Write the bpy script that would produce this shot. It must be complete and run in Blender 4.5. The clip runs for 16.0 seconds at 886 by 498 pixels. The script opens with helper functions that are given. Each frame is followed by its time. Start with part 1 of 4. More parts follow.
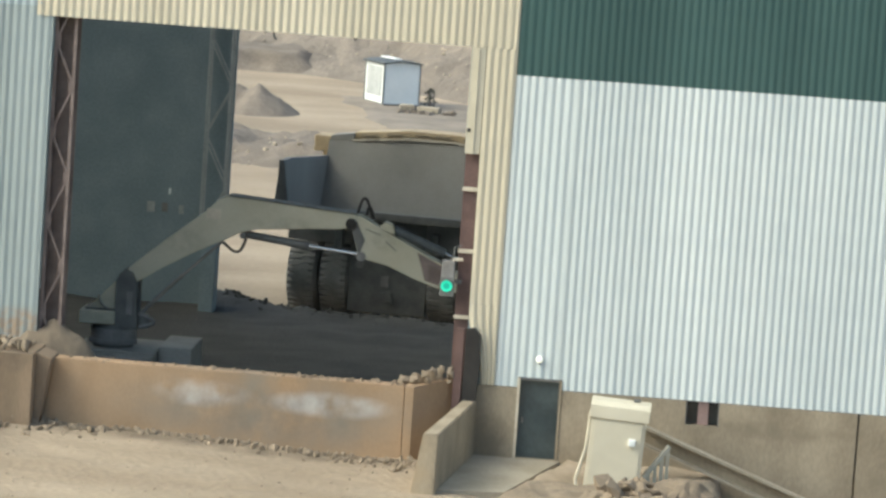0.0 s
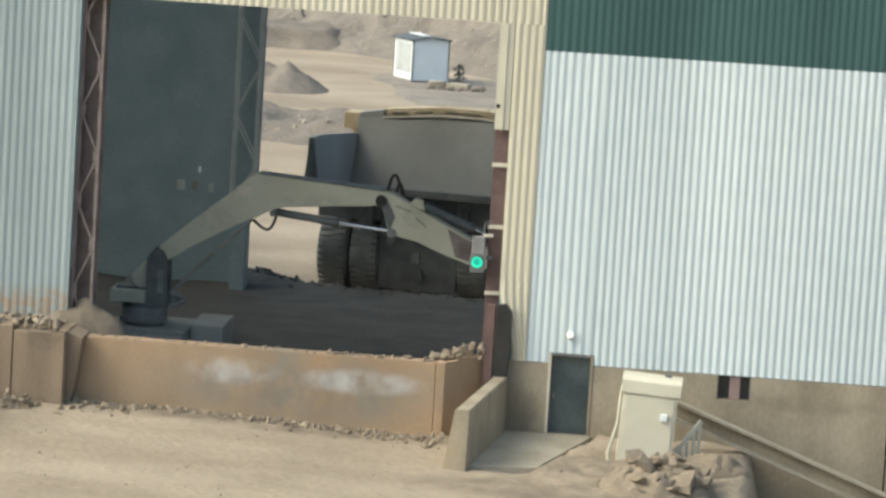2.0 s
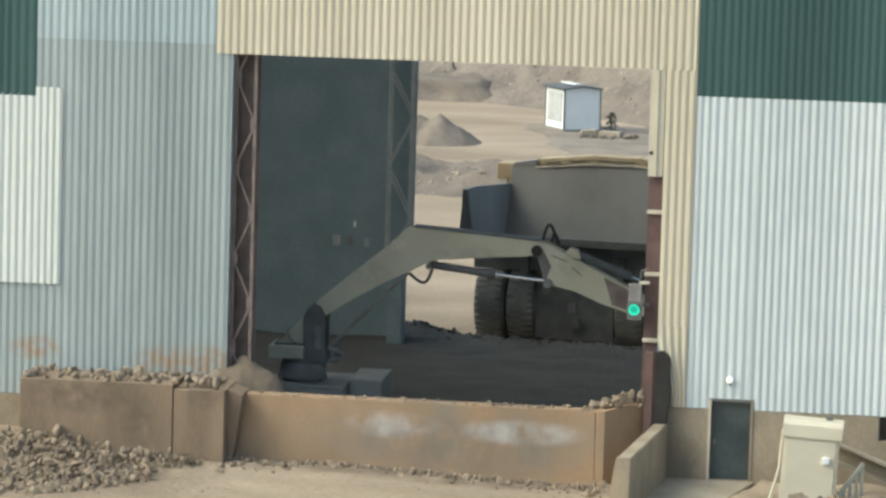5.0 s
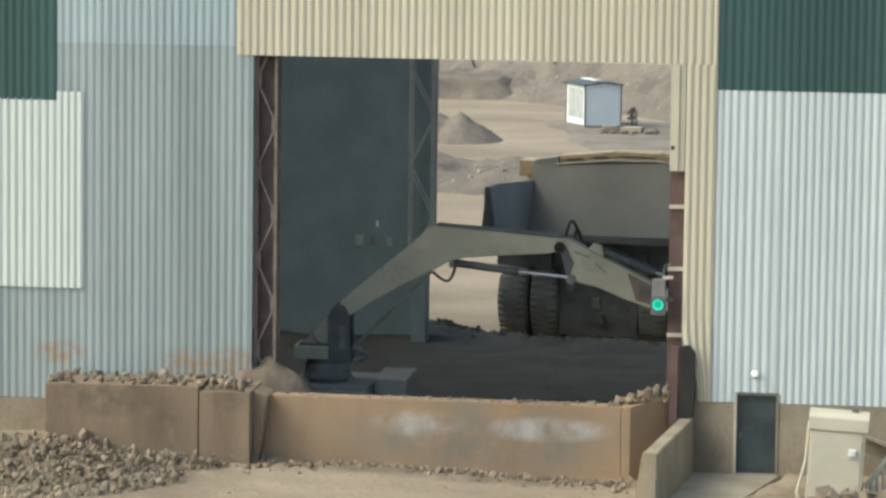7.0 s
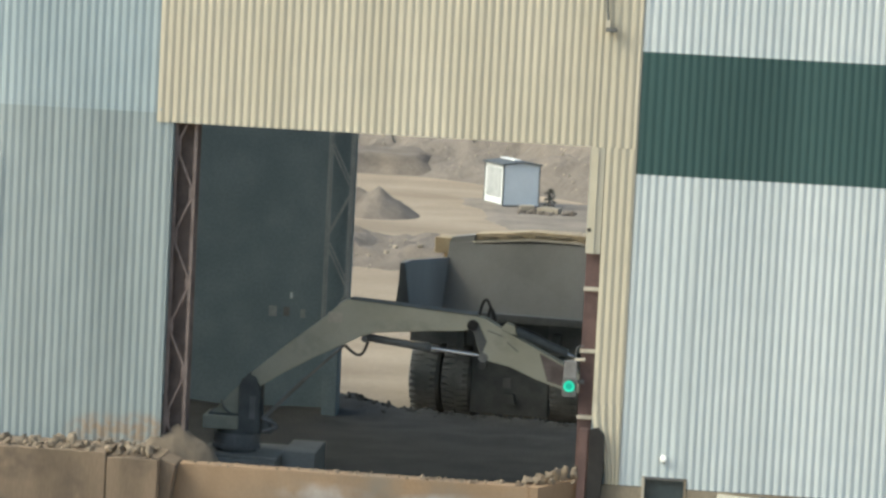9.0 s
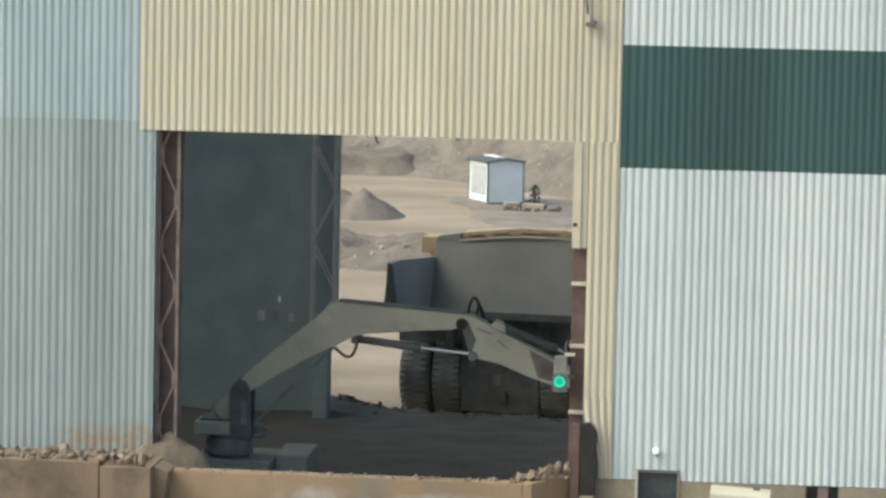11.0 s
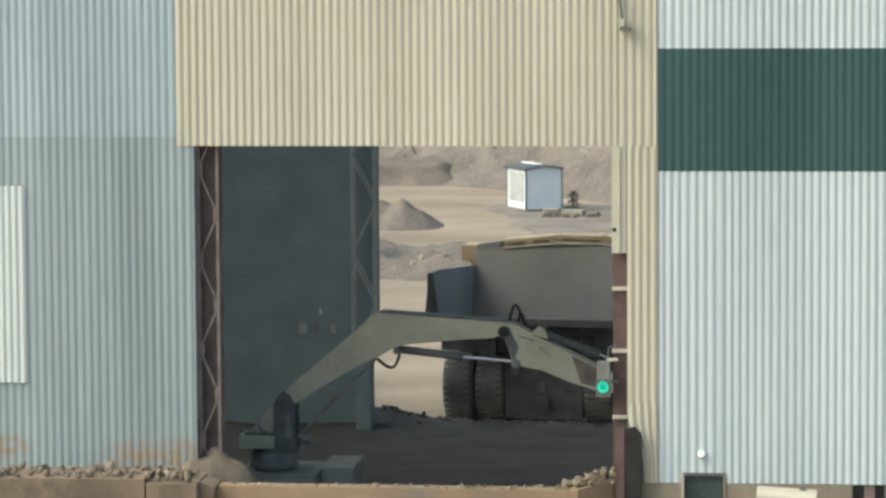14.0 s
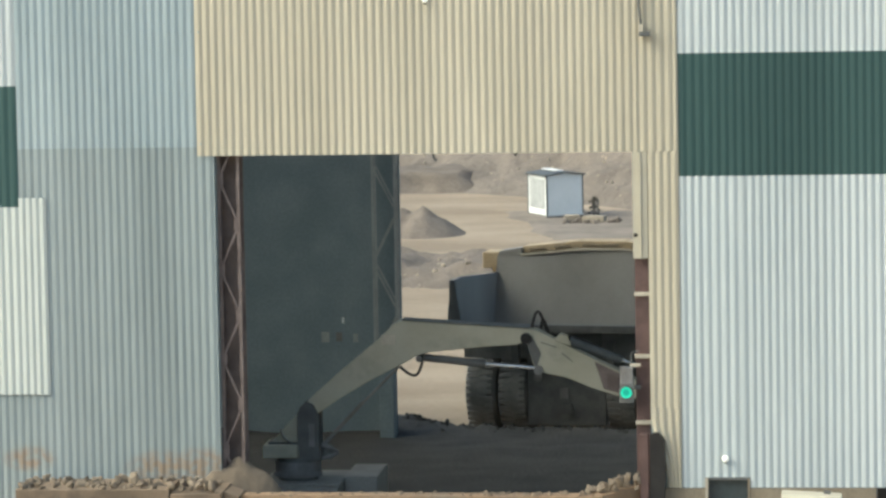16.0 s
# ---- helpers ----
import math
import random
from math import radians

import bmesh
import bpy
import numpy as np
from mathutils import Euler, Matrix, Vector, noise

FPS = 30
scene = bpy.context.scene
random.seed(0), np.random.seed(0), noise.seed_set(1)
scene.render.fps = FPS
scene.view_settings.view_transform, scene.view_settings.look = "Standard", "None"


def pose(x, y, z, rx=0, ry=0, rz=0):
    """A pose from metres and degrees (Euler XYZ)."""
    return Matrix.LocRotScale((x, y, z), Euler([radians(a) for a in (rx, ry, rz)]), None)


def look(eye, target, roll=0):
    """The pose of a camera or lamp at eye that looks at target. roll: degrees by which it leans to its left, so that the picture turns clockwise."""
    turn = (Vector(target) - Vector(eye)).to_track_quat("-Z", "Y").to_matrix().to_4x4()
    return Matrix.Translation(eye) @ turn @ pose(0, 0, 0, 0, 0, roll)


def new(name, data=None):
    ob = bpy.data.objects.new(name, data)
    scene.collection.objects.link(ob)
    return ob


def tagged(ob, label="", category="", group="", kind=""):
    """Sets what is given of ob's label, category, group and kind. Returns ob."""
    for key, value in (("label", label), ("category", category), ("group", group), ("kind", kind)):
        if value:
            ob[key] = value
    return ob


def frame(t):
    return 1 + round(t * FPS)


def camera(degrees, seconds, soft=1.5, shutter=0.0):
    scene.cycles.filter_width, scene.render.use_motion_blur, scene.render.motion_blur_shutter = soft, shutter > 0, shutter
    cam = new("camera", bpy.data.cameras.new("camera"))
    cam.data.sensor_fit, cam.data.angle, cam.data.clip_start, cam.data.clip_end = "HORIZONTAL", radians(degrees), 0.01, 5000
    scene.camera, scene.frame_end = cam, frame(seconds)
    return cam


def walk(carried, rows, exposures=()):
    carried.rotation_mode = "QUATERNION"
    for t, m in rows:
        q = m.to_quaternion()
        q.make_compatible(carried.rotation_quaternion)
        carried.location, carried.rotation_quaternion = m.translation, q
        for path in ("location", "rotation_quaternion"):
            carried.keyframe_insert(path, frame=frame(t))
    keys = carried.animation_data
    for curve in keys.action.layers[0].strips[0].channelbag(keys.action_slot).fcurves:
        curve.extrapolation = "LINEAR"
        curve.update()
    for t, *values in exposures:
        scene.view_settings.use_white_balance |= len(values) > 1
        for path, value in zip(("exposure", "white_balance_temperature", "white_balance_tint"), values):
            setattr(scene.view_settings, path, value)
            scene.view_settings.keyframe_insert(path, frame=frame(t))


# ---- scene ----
cam = camera(12.781, 16.0, soft=2.8)
EYE = (17.0, -102.19, 18.0)
walk(cam, [
    (0, look(EYE, (10.508, 0, 5.472), 3.951)),
    (0.5, look(EYE, (10.193, 0, 4.746), 4.492)),
    (1, look(EYE, (10.017, 0, 4.720), 4.315)),
    (1.5, look(EYE, (9.846, 0, 4.788), 3.965)),
    (2, look(EYE, (9.757, 0, 4.791), 3.470)),
    (2.5, look(EYE, (9.461, 0, 4.914), 3.074)),
    (3, look(EYE, (9.252, 0, 5.002), 2.624)),
    (3.5, look(EYE, (8.896, 0, 5.156), 2.491)),
    (4, look(EYE, (7.584, 0, 5.626), 2.811)),
    (4.5, look(EYE, (6.089, 0, 5.829), 2.522)),
    (4.7, look(EYE, (5.876, 0, 5.861), 2.150)),
    (7, look(EYE, (5.004, 0, 5.820), 0.744)),
    (7.5, look(EYE, (4.649, 0, 6.058), 0.947)),
    (8, look(EYE, (3.976, 0, 6.681), 2.092)),
    (8.5, look(EYE, (5.327, 0, 7.465), 2.911)),
    (9, look(EYE, (7.185, 0, 7.901), 2.924)),
    (9.2, look(EYE, (7.570, 0, 7.966), 2.724)),
    (11.3, look(EYE, (7.333, 0, 7.875), 1.007)),
    (11.5, look(EYE, (7.227, 0, 7.869), 0.900)),
    (12, look(EYE, (7.040, 0, 7.872), 0.578)),
    (12.5, look(EYE, (6.796, 0, 7.927), 0.316)),
    (13, look(EYE, (6.651, 0, 8.004), 0.103)),
    (13.5, look(EYE, (6.614, 0, 8.028), -0.237)),
    (14, look(EYE, (6.493, 0, 8.107), -0.358)),
    (14.5, look(EYE, (6.351, 0, 8.141), -0.570)),
    (15, look(EYE, (6.193, 0, 8.233), -0.625)),
    (15.5, look(EYE, (5.982, 0, 8.335), -0.711)),
    (16, look(EYE, (5.931, 0, 8.304), -1.025)),
], exposures=[(0, 1.03, 6250, -3), (3.5, 1.02, 6250, -3), (7, 0.83, 6250, -3), (12, 0.85, 6250, -3), (16, 0.85, 6250, -3)])

# ---- world and sun: bright hazy sky, soft sun high on the left ----
SUN_FROM = Vector((-0.95, -0.32, 0.95)).normalized()
world = bpy.data.worlds.new("sky")
scene.world = world
world.use_nodes = True
wn = world.node_tree
sky = wn.nodes.new("ShaderNodeTexSky")
sky.sky_type, sky.sun_disc = "NISHITA", False
sky.sun_elevation = math.asin(SUN_FROM.z)
sky.sun_rotation = math.atan2(SUN_FROM.x, SUN_FROM.y)
sky.air_density, sky.dust_density, sky.ozone_density = 1.0, 5.0, 1.0
wn.links.new(sky.outputs[0], wn.nodes["Background"].inputs[0])
wn.nodes["Background"].inputs[1].default_value = 0.15
sun = new("sun", bpy.data.lights.new("sun", "SUN"))
sun.data.energy, sun.data.angle, sun.data.color = 0.75, radians(50), (1.0, 0.96, 0.90)
sun.matrix_world = look(SUN_FROM * 200, (0, 0, 0))


# ---- materials ----
def material(name, a, b, scale=3.0, rough=0.8, metal=0.0, fine=40.0, bump=0.15, spread=(0.35, 0.65), vary=0.0, stretch=(1, 1, 1), deep=0.03, grainy=0.25):
    """Two colours mixed by a large noise, a fine grain over them, and relief from the grain."""
    m = bpy.data.materials.new(name)
    m.use_nodes = True
    n, l = m.node_tree.nodes, m.node_tree.links
    p = n["Principled BSDF"]
    geo = n.new("ShaderNodeNewGeometry")
    mp = n.new("ShaderNodeMapping")
    mp.inputs["Scale"].default_value = stretch
    l.new(geo.outputs["Position"], mp.inputs[0])
    big, small = n.new("ShaderNodeTexNoise"), n.new("ShaderNodeTexNoise")
    big.inputs["Scale"].default_value, big.inputs["Detail"].default_value = scale, 6
    small.inputs["Scale"].default_value, small.inputs["Detail"].default_value = fine, 4
    l.new(mp.outputs[0], big.inputs["Vector"])
    l.new(mp.outputs[0], small.inputs["Vector"])
    ramp = n.new("ShaderNodeValToRGB")
    ramp.color_ramp.elements[0].position, ramp.color_ramp.elements[1].position = spread
    ramp.color_ramp.elements[0].color, ramp.color_ramp.elements[1].color = (*a, 1), (*b, 1)
    l.new(big.outputs[0], ramp.inputs[0])
    grain = n.new("ShaderNodeMapRange")
    grain.inputs[3].default_value, grain.inputs[4].default_value = 1 - grainy, 1 + grainy
    l.new(small.outputs[0], grain.inputs[0])
    mul = n.new("ShaderNodeVectorMath")
    mul.operation = "SCALE"
    l.new(ramp.outputs[0], mul.inputs[0])
    l.new(grain.outputs[0], mul.inputs["Scale"])
    out = mul.outputs[0]
    if vary:
        info, mr, mul2 = n.new("ShaderNodeObjectInfo"), n.new("ShaderNodeMapRange"), n.new("ShaderNodeVectorMath")
        mr.inputs[3].default_value, mr.inputs[4].default_value = 1 - vary, 1 + vary
        mul2.operation = "SCALE"
        l.new(info.outputs["Random"], mr.inputs[0])
        l.new(out, mul2.inputs[0])
        l.new(mr.outputs[0], mul2.inputs["Scale"])
        out = mul2.outputs[0]
    l.new(out, p.inputs["Base Color"])
    p.inputs["Roughness"].default_value, p.inputs["Metallic"].default_value = rough, metal
    if bump:
        bp = n.new("ShaderNodeBump")
        bp.inputs["Strength"].default_value, bp.inputs["Distance"].default_value = bump, deep
        l.new(small.outputs[0], bp.inputs["Height"])
        l.new(bp.outputs[0], p.inputs["Normal"])
    return m


def add_patches(m, colour, spots, amount=0.8, rag=2.0, up=2):
    """Stains and other colour patches with their own shape: soft ellipses (x, z or y, half width, half height) broken
    up by noise, mixed over a material's colour.
    """
    n, l = m.node_tree.nodes, m.node_tree.links
    p = n["Principled BSDF"]
    base = p.inputs["Base Color"].links[0].from_socket
    geo, sep, noi = n.new("ShaderNodeNewGeometry"), n.new("ShaderNodeSeparateXYZ"), n.new("ShaderNodeTexNoise")
    l.new(geo.outputs["Position"], sep.inputs[0])
    l.new(geo.outputs["Position"], noi.inputs["Vector"])
    noi.inputs["Scale"].default_value, noi.inputs["Detail"].default_value = rag, 5
    total = None
    for x, z, w, h in spots:
        parts = []
        for axis, c, r in ((0, x, w), (up, z, h)):
            s = n.new("ShaderNodeMath")
            s.operation = "SUBTRACT"
            l.new(sep.outputs[axis], s.inputs[0])
            s.inputs[1].default_value = c
            d = n.new("ShaderNodeMath")
            d.operation = "DIVIDE"
            l.new(s.outputs[0], d.inputs[0])
            d.inputs[1].default_value = r
            q = n.new("ShaderNodeMath")
            q.operation = "MULTIPLY"
            l.new(d.outputs[0], q.inputs[0])
            l.new(d.outputs[0], q.inputs[1])
            parts.append(q)
        a = n.new("ShaderNodeMath")
        a.operation = "ADD"
        l.new(parts[0].outputs[0], a.inputs[0])
        l.new(parts[1].outputs[0], a.inputs[1])
        f = n.new("ShaderNodeMapRange")
        f.interpolation_type = "SMOOTHSTEP"
        f.inputs[1].default_value, f.inputs[2].default_value = 0.0, 1.15
        f.inputs[3].default_value, f.inputs[4].default_value = 1.0, 0.0
        l.new(a.outputs[0], f.inputs[0])
        if total is None:
            total = f.outputs[0]
        else:
            mx = n.new("ShaderNodeMath")
            mx.operation = "MAXIMUM"
            l.new(total, mx.inputs[0])
            l.new(f.outputs[0], mx.inputs[1])
            total = mx.outputs[0]
    r = n.new("ShaderNodeMapRange")
    r.inputs[1].default_value, r.inputs[2].default_value = 0.3, 0.6
    r.inputs[4].default_value = amount
    l.new(noi.outputs[0], r.inputs[0])
    k = n.new("ShaderNodeMath")
    k.operation = "MULTIPLY"
    l.new(total, k.inputs[0])
    l.new(r.outputs[0], k.inputs[1])
    mix = n.new("ShaderNodeMixRGB")
    l.new(k.outputs[0], mix.inputs[0])
    l.new(base, mix.inputs[1])
    mix.inputs[2].default_value = (*colour, 1)
    l.new(mix.outputs[0], p.inputs["Base Color"])
    return m


def glow(name, colour, strength):
    m = bpy.data.materials.new(name)
    m.use_nodes = True
    p = m.node_tree.nodes["Principled BSDF"]
    p.inputs["Base Color"].default_value = (*colour, 1)
    p.inputs["Emission Color"].default_value = (*colour, 1)
    p.inputs["Emission Strength"].default_value = strength
    return m


VERT = (1, 1, 0.12)
M_WHITE = material("white_sheet", (0.52, 0.57, 0.57), (0.60, 0.645, 0.64), 0.5, 0.45, 0, 9, 0.0, vary=0.035, stretch=VERT, grainy=0.07)
M_GREEN = material("green_sheet", (0.031, 0.074, 0.070), (0.044, 0.096, 0.090), 0.5, 0.45, 0, 9, 0.0, vary=0.05, stretch=VERT, grainy=0.10)
M_CREAM = material("cream_sheet", (0.515, 0.465, 0.35), (0.595, 0.54, 0.415), 0.5, 0.45, 0, 9, 0.0, vary=0.035, stretch=VERT, grainy=0.07)
M_GALV = material("galvanised_sheet", (0.28, 0.325, 0.325), (0.352, 0.40, 0.40), 0.6, 0.45, 0.1, 9, 0.0, vary=0.05, stretch=VERT, grainy=0.10)
add_patches(M_GALV, (0.36, 0.20, 0.08), [(-0.55, 2.6, 1.0, 0.55), (-1.6, 2.58, 1.1, 0.5), (-5.2, 2.8, 0.8, 0.4)], 0.6, 4.0)
M_GALV_UP = material("bluish_galvanised_sheet", (0.335, 0.405, 0.425), (0.43, 0.505, 0.52), 0.6, 0.42, 0.15, 9, 0.0, vary=0.05, stretch=VERT, grainy=0.10)
M_PALE = material("translucent_sheet", (0.56, 0.60, 0.555), (0.63, 0.665, 0.62), 0.5, 0.5, 0, 9, 0.0, vary=0.035, stretch=VERT, grainy=0.07)
M_LINER = material("wall_liner", (0.195, 0.248, 0.268), (0.24, 0.295, 0.315), 0.8, 0.8, 0, 12, 0.05)
M_PLINTH = material("grey_concrete", (0.235, 0.192, 0.135), (0.335, 0.278, 0.20), 0.9, 0.9, 0, 14, 0.2, stretch=(1, 1, 0.5))
add_patches(M_PLINTH, (0.20, 0.165, 0.115), [(19.6, 1.35, 2.6, 0.28), (15.6, 0.4, 1.8, 0.4), (23.0, 0.2, 1.5, 0.6), (12.1, 0.5, 0.6, 0.9)], 0.7, 2.2)
add_patches(M_PLINTH, (0.36, 0.28, 0.185), [(10.55, 0.3, 0.45, 1.5)], 0.9, 1.5)
M_OCHRE = material("dusty_concrete", (0.29, 0.195, 0.115), (0.365, 0.255, 0.16), 0.7, 0.95, 0, 14, 0.2, stretch=(1, 1, 0.6), grainy=0.14)
add_patches(M_OCHRE, (0.23, 0.20, 0.16), [(6.4, 1.1, 4.6, 1.3)], 0.95, 0.8)
add_patches(M_OCHRE, (0.50, 0.49, 0.48), [(4.55, 1.34, 1.35, 0.40), (7.9, 1.28, 1.8, 0.38)], 0.75, 1.5)
add_patches(M_OCHRE, (0.14, 0.13, 0.115), [(6.3, 0.95, 3.4, 0.75)], 0.35, 3.5)
M_BLOCK = material("stained_concrete", (0.195, 0.145, 0.098), (0.275, 0.203, 0.138), 0.8, 0.95, 0, 14, 0.25, stretch=(1.5, 1, 0.3))
add_patches(M_BLOCK, (0.11, 0.085, 0.065), [(-3.6, 1.95, 1.7, 0.6), (-0.3, 2.0, 0.5, 0.4), (-2.0, 1.2, 0.5, 1.0)], 0.6, 3.0)
M_DUST = material("tan_dust", (0.15, 0.115, 0.08), (0.225, 0.178, 0.127), 0.25, 0.95, 0, 5, 0.5, deep=0.08)
M_GROUND = material("packed_earth", (0.24, 0.187, 0.13), (0.345, 0.277, 0.20), 0.22, 0.95, 0, 9.0, 1.0, deep=0.08, stretch=(0.5, 1, 1), grainy=0.32)
# darker brown areas: right of the wing wall, along the wall foot, by the rubble
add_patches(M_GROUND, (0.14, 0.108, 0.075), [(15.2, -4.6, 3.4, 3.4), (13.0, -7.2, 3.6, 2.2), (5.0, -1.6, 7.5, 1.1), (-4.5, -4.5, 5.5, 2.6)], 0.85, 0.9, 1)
add_patches(M_GROUND, (0.40, 0.33, 0.245), [(3.0, -5.0, 4.5, 1.2), (6.5, -8.5, 5.0, 1.4), (0.5, -9.5, 4.0, 1.0)], 0.3, 0.7, 1)
M_HEAP = material("grey_gravel", (0.14, 0.116, 0.092), (0.195, 0.162, 0.13), 0.8, 0.95, 0, 6, 0.6, deep=0.12)
M_SPREAD = material("gravel_spread", (0.165, 0.138, 0.11), (0.245, 0.205, 0.165), 0.35, 0.95, 0, 2.2, 0.6, deep=0.2)
M_SLOPE = material("quarry_slope", (0.14, 0.117, 0.094), (0.205, 0.172, 0.139), 0.35, 0.95, 0, 2.2, 0.8, deep=0.25)
M_ORE = material("dark_ore", (0.048, 0.046, 0.042), (0.074, 0.071, 0.064), 0.6, 0.95, 0, 8, 0.7, deep=0.12)
M_ROCK = material("tan_rock", (0.172, 0.134, 0.094), (0.28, 0.224, 0.161), 1.7, 0.95, 0, 12, 0.5)
M_RED = material("red_oxide_steel", (0.105, 0.065, 0.057), (0.155, 0.095, 0.083), 2.0, 0.7, 0.1, 20, 0.1)
# dusty steel, its base colour also lifted to stand for the haze veil
M_DARKSTEEL = material("dusty_hazed_steel", (0.115, 0.117, 0.112), (0.17, 0.168, 0.158), 2.0, 0.6, 0.2, 20, 0.1)
M_LATTICE = material("grey_steel", (0.19, 0.18, 0.17), (0.27, 0.26, 0.25), 2.0, 0.7, 0.2, 20, 0.1)
M_BOOM = material("dusty_olive_paint", (0.46, 0.43, 0.32), (0.52, 0.49, 0.38), 1.1, 0.65, 0, 18, 0.04, grainy=0.09)
add_patches(M_BOOM, (0.09, 0.08, 0.06), [(3.0, 4.5, 0.8, 0.5), (8.4, 4.9, 0.7, 0.4), (5.8, 5.1, 1.2, 0.25), (1.0, 2.3, 0.8, 0.5)], 0.2, 4.0)
# rubber greyed well above black; the hazy lift is in the colour
M_RUBBER = material("black_rubber", (0.19, 0.186, 0.172), (0.27, 0.26, 0.24), 1.6, 0.85, 0, 20, 0.25)
M_CHROME = material("bright_rod", (0.62, 0.64, 0.66), (0.75, 0.77, 0.78), 3, 0.25, 0.9, 30, 0.0)
M_CAB = material("cream_enclosure", (0.52, 0.475, 0.365), (0.575, 0.53, 0.415), 1.0, 0.6, 0, 3, 0.0, grainy=0.05)
M_CREAMPAINT = material("pale_painted_steel", (0.50, 0.44, 0.34), (0.60, 0.54, 0.43), 2.0, 0.7, 0, 14, 0.1)
M_HUT = material("white_panel", (0.72, 0.75, 0.74), (0.79, 0.81, 0.80), 0.8, 0.55, 0, 4, 0.0, grainy=0.04)
M_HUTTRIM = material("dark_trim", (0.07, 0.08, 0.085), (0.10, 0.11, 0.115), 2, 0.6, 0, 10, 0.0)
M_YELLOW = material("dusty_yellow_paint", (0.52, 0.34, 0.12), (0.62, 0.45, 0.20), 0.8, 0.6, 0, 12, 0.1)
M_TRAY = material("worn_grey_steel", (0.215, 0.208, 0.19), (0.275, 0.266, 0.245), 0.5, 0.7, 0.0, 10, 0.03, stretch=(1, 1, 0.4), grainy=0.08)
M_DIMSTEEL = material("dim_grey_steel", (0.33, 0.345, 0.345), (0.42, 0.435, 0.43), 2, 0.7, 0.1, 14, 0.0)
M_FAR = material("pale_dusty_steel", (0.60, 0.61, 0.60), (0.72, 0.72, 0.70), 2, 0.7, 0.1, 14, 0.0)
M_DOOR = material("dark_door_glass", (0.035, 0.05, 0.055), (0.065, 0.085, 0.09), 0.9, 0.12, 0, 8, 0.0)
M_DIM = material("dim_concrete", (0.27, 0.255, 0.225), (0.35, 0.33, 0.29), 0.9, 0.9, 0, 10, 0.1)
M_BLACK = material("black_rubber_sheet", (0.014, 0.012, 0.011), (0.03, 0.027, 0.024), 1.5, 0.7, 0, 12, 0.1)
M_BROWNSTEEL = material("brown_dusty_steel", (0.17, 0.13, 0.115), (0.25, 0.20, 0.18), 2, 0.75, 0.1, 14, 0.1)
M_SLAB = material("dusty_slab", (0.285, 0.245, 0.182), (0.375, 0.325, 0.25), 0.7, 0.9, 0, 10, 0.2)
M_WEB = material("brown_web_plate", (0.10, 0.077, 0.068), (0.15, 0.115, 0.10), 2, 0.8, 0.0, 14, 0.1)
M_RAIL = material("dusty_ochre_rail", (0.38, 0.29, 0.17), (0.47, 0.37, 0.24), 1, 0.7, 0, 12, 0.05)
M_LEAF = material("dusty_olive_leaf", (0.125, 0.12, 0.09), (0.18, 0.17, 0.13), 3, 0.8, 0, 20, 0.0)
M_GLASS = material("dark_glass", (0.012, 0.016, 0.018), (0.02, 0.026, 0.028), 1.0, 0.08, 0, 8, 0.0)
M_PINK = material("faded_board", (0.25, 0.17, 0.15), (0.30, 0.21, 0.19), 2, 0.8, 0, 14, 0.1)
M_LAMP = glow("lamp_glow", (0.95, 0.93, 0.86), 0.25)
M_SIGNAL = glow("green_signal", (0.04, 0.50, 0.33), 0.6)
M_SIGNAL_DEEP = glow("deep_green_signal", (0.02, 0.32, 0.22), 0.45)
M_ROOF = material("roof_sheet", (0.30, 0.33, 0.33), (0.36, 0.39, 0.39), 0.6, 0.5, 0.2, 9, 0.05)


# ---- mesh helpers ----
def box(bm, x0, x1, y0, y1, z0, z1, bevel=0.0):
    r = bmesh.ops.create_cube(bm, size=1.0, matrix=Matrix.Translation(((x0 + x1) / 2, (y0 + y1) / 2, (z0 + z1) / 2)) @ Matrix.Diagonal((abs(x1 - x0), abs(y1 - y0), abs(z1 - z0), 1)))
    if bevel:
        edges = {e for v in r["verts"] for e in v.link_edges}
        bmesh.ops.bevel(bm, geom=list(edges), offset=bevel, segments=2, affect="EDGES", profile=0.7)
    return bm


def bar(bm, a, b, w, d=None, seg=0):
    """A straight bar from a to b: square (w by d), or round with radius w when seg is given."""
    a, b = Vector(a), Vector(b)
    m = Matrix.Translation((a + b) / 2) @ (b - a).to_track_quat("Z", "Y").to_matrix().to_4x4()
    if seg:
        bmesh.ops.create_cone(bm, cap_ends=True, segments=seg, radius1=w, radius2=w, depth=(b - a).length, matrix=m)
    else:
        bmesh.ops.create_cube(bm, size=1.0, matrix=m @ Matrix.Diagonal((w, d or w, (b - a).length, 1)))
    return bm


def slab(bm, outline, y0, y1, bevel=0.0):
    """A plate of the given x, z outline, from y0 to y1."""
    front = [bm.verts.new((x, y0, z)) for x, z in outline]
    back = [bm.verts.new((x, y1, z)) for x, z in outline]
    faces = [bm.faces.new(front), bm.faces.new(back[::-1])]
    for i in range(len(outline)):
        j = (i + 1) % len(outline)
        faces.append(bm.faces.new((front[j], front[i], back[i], back[j])))
    bmesh.ops.recalc_face_normals(bm, faces=faces)
    if bevel:
        edges = {e for v in front + back for e in v.link_edges}
        bmesh.ops.bevel(bm, geom=list(edges), offset=bevel, segments=2, affect="EDGES")
    return bm


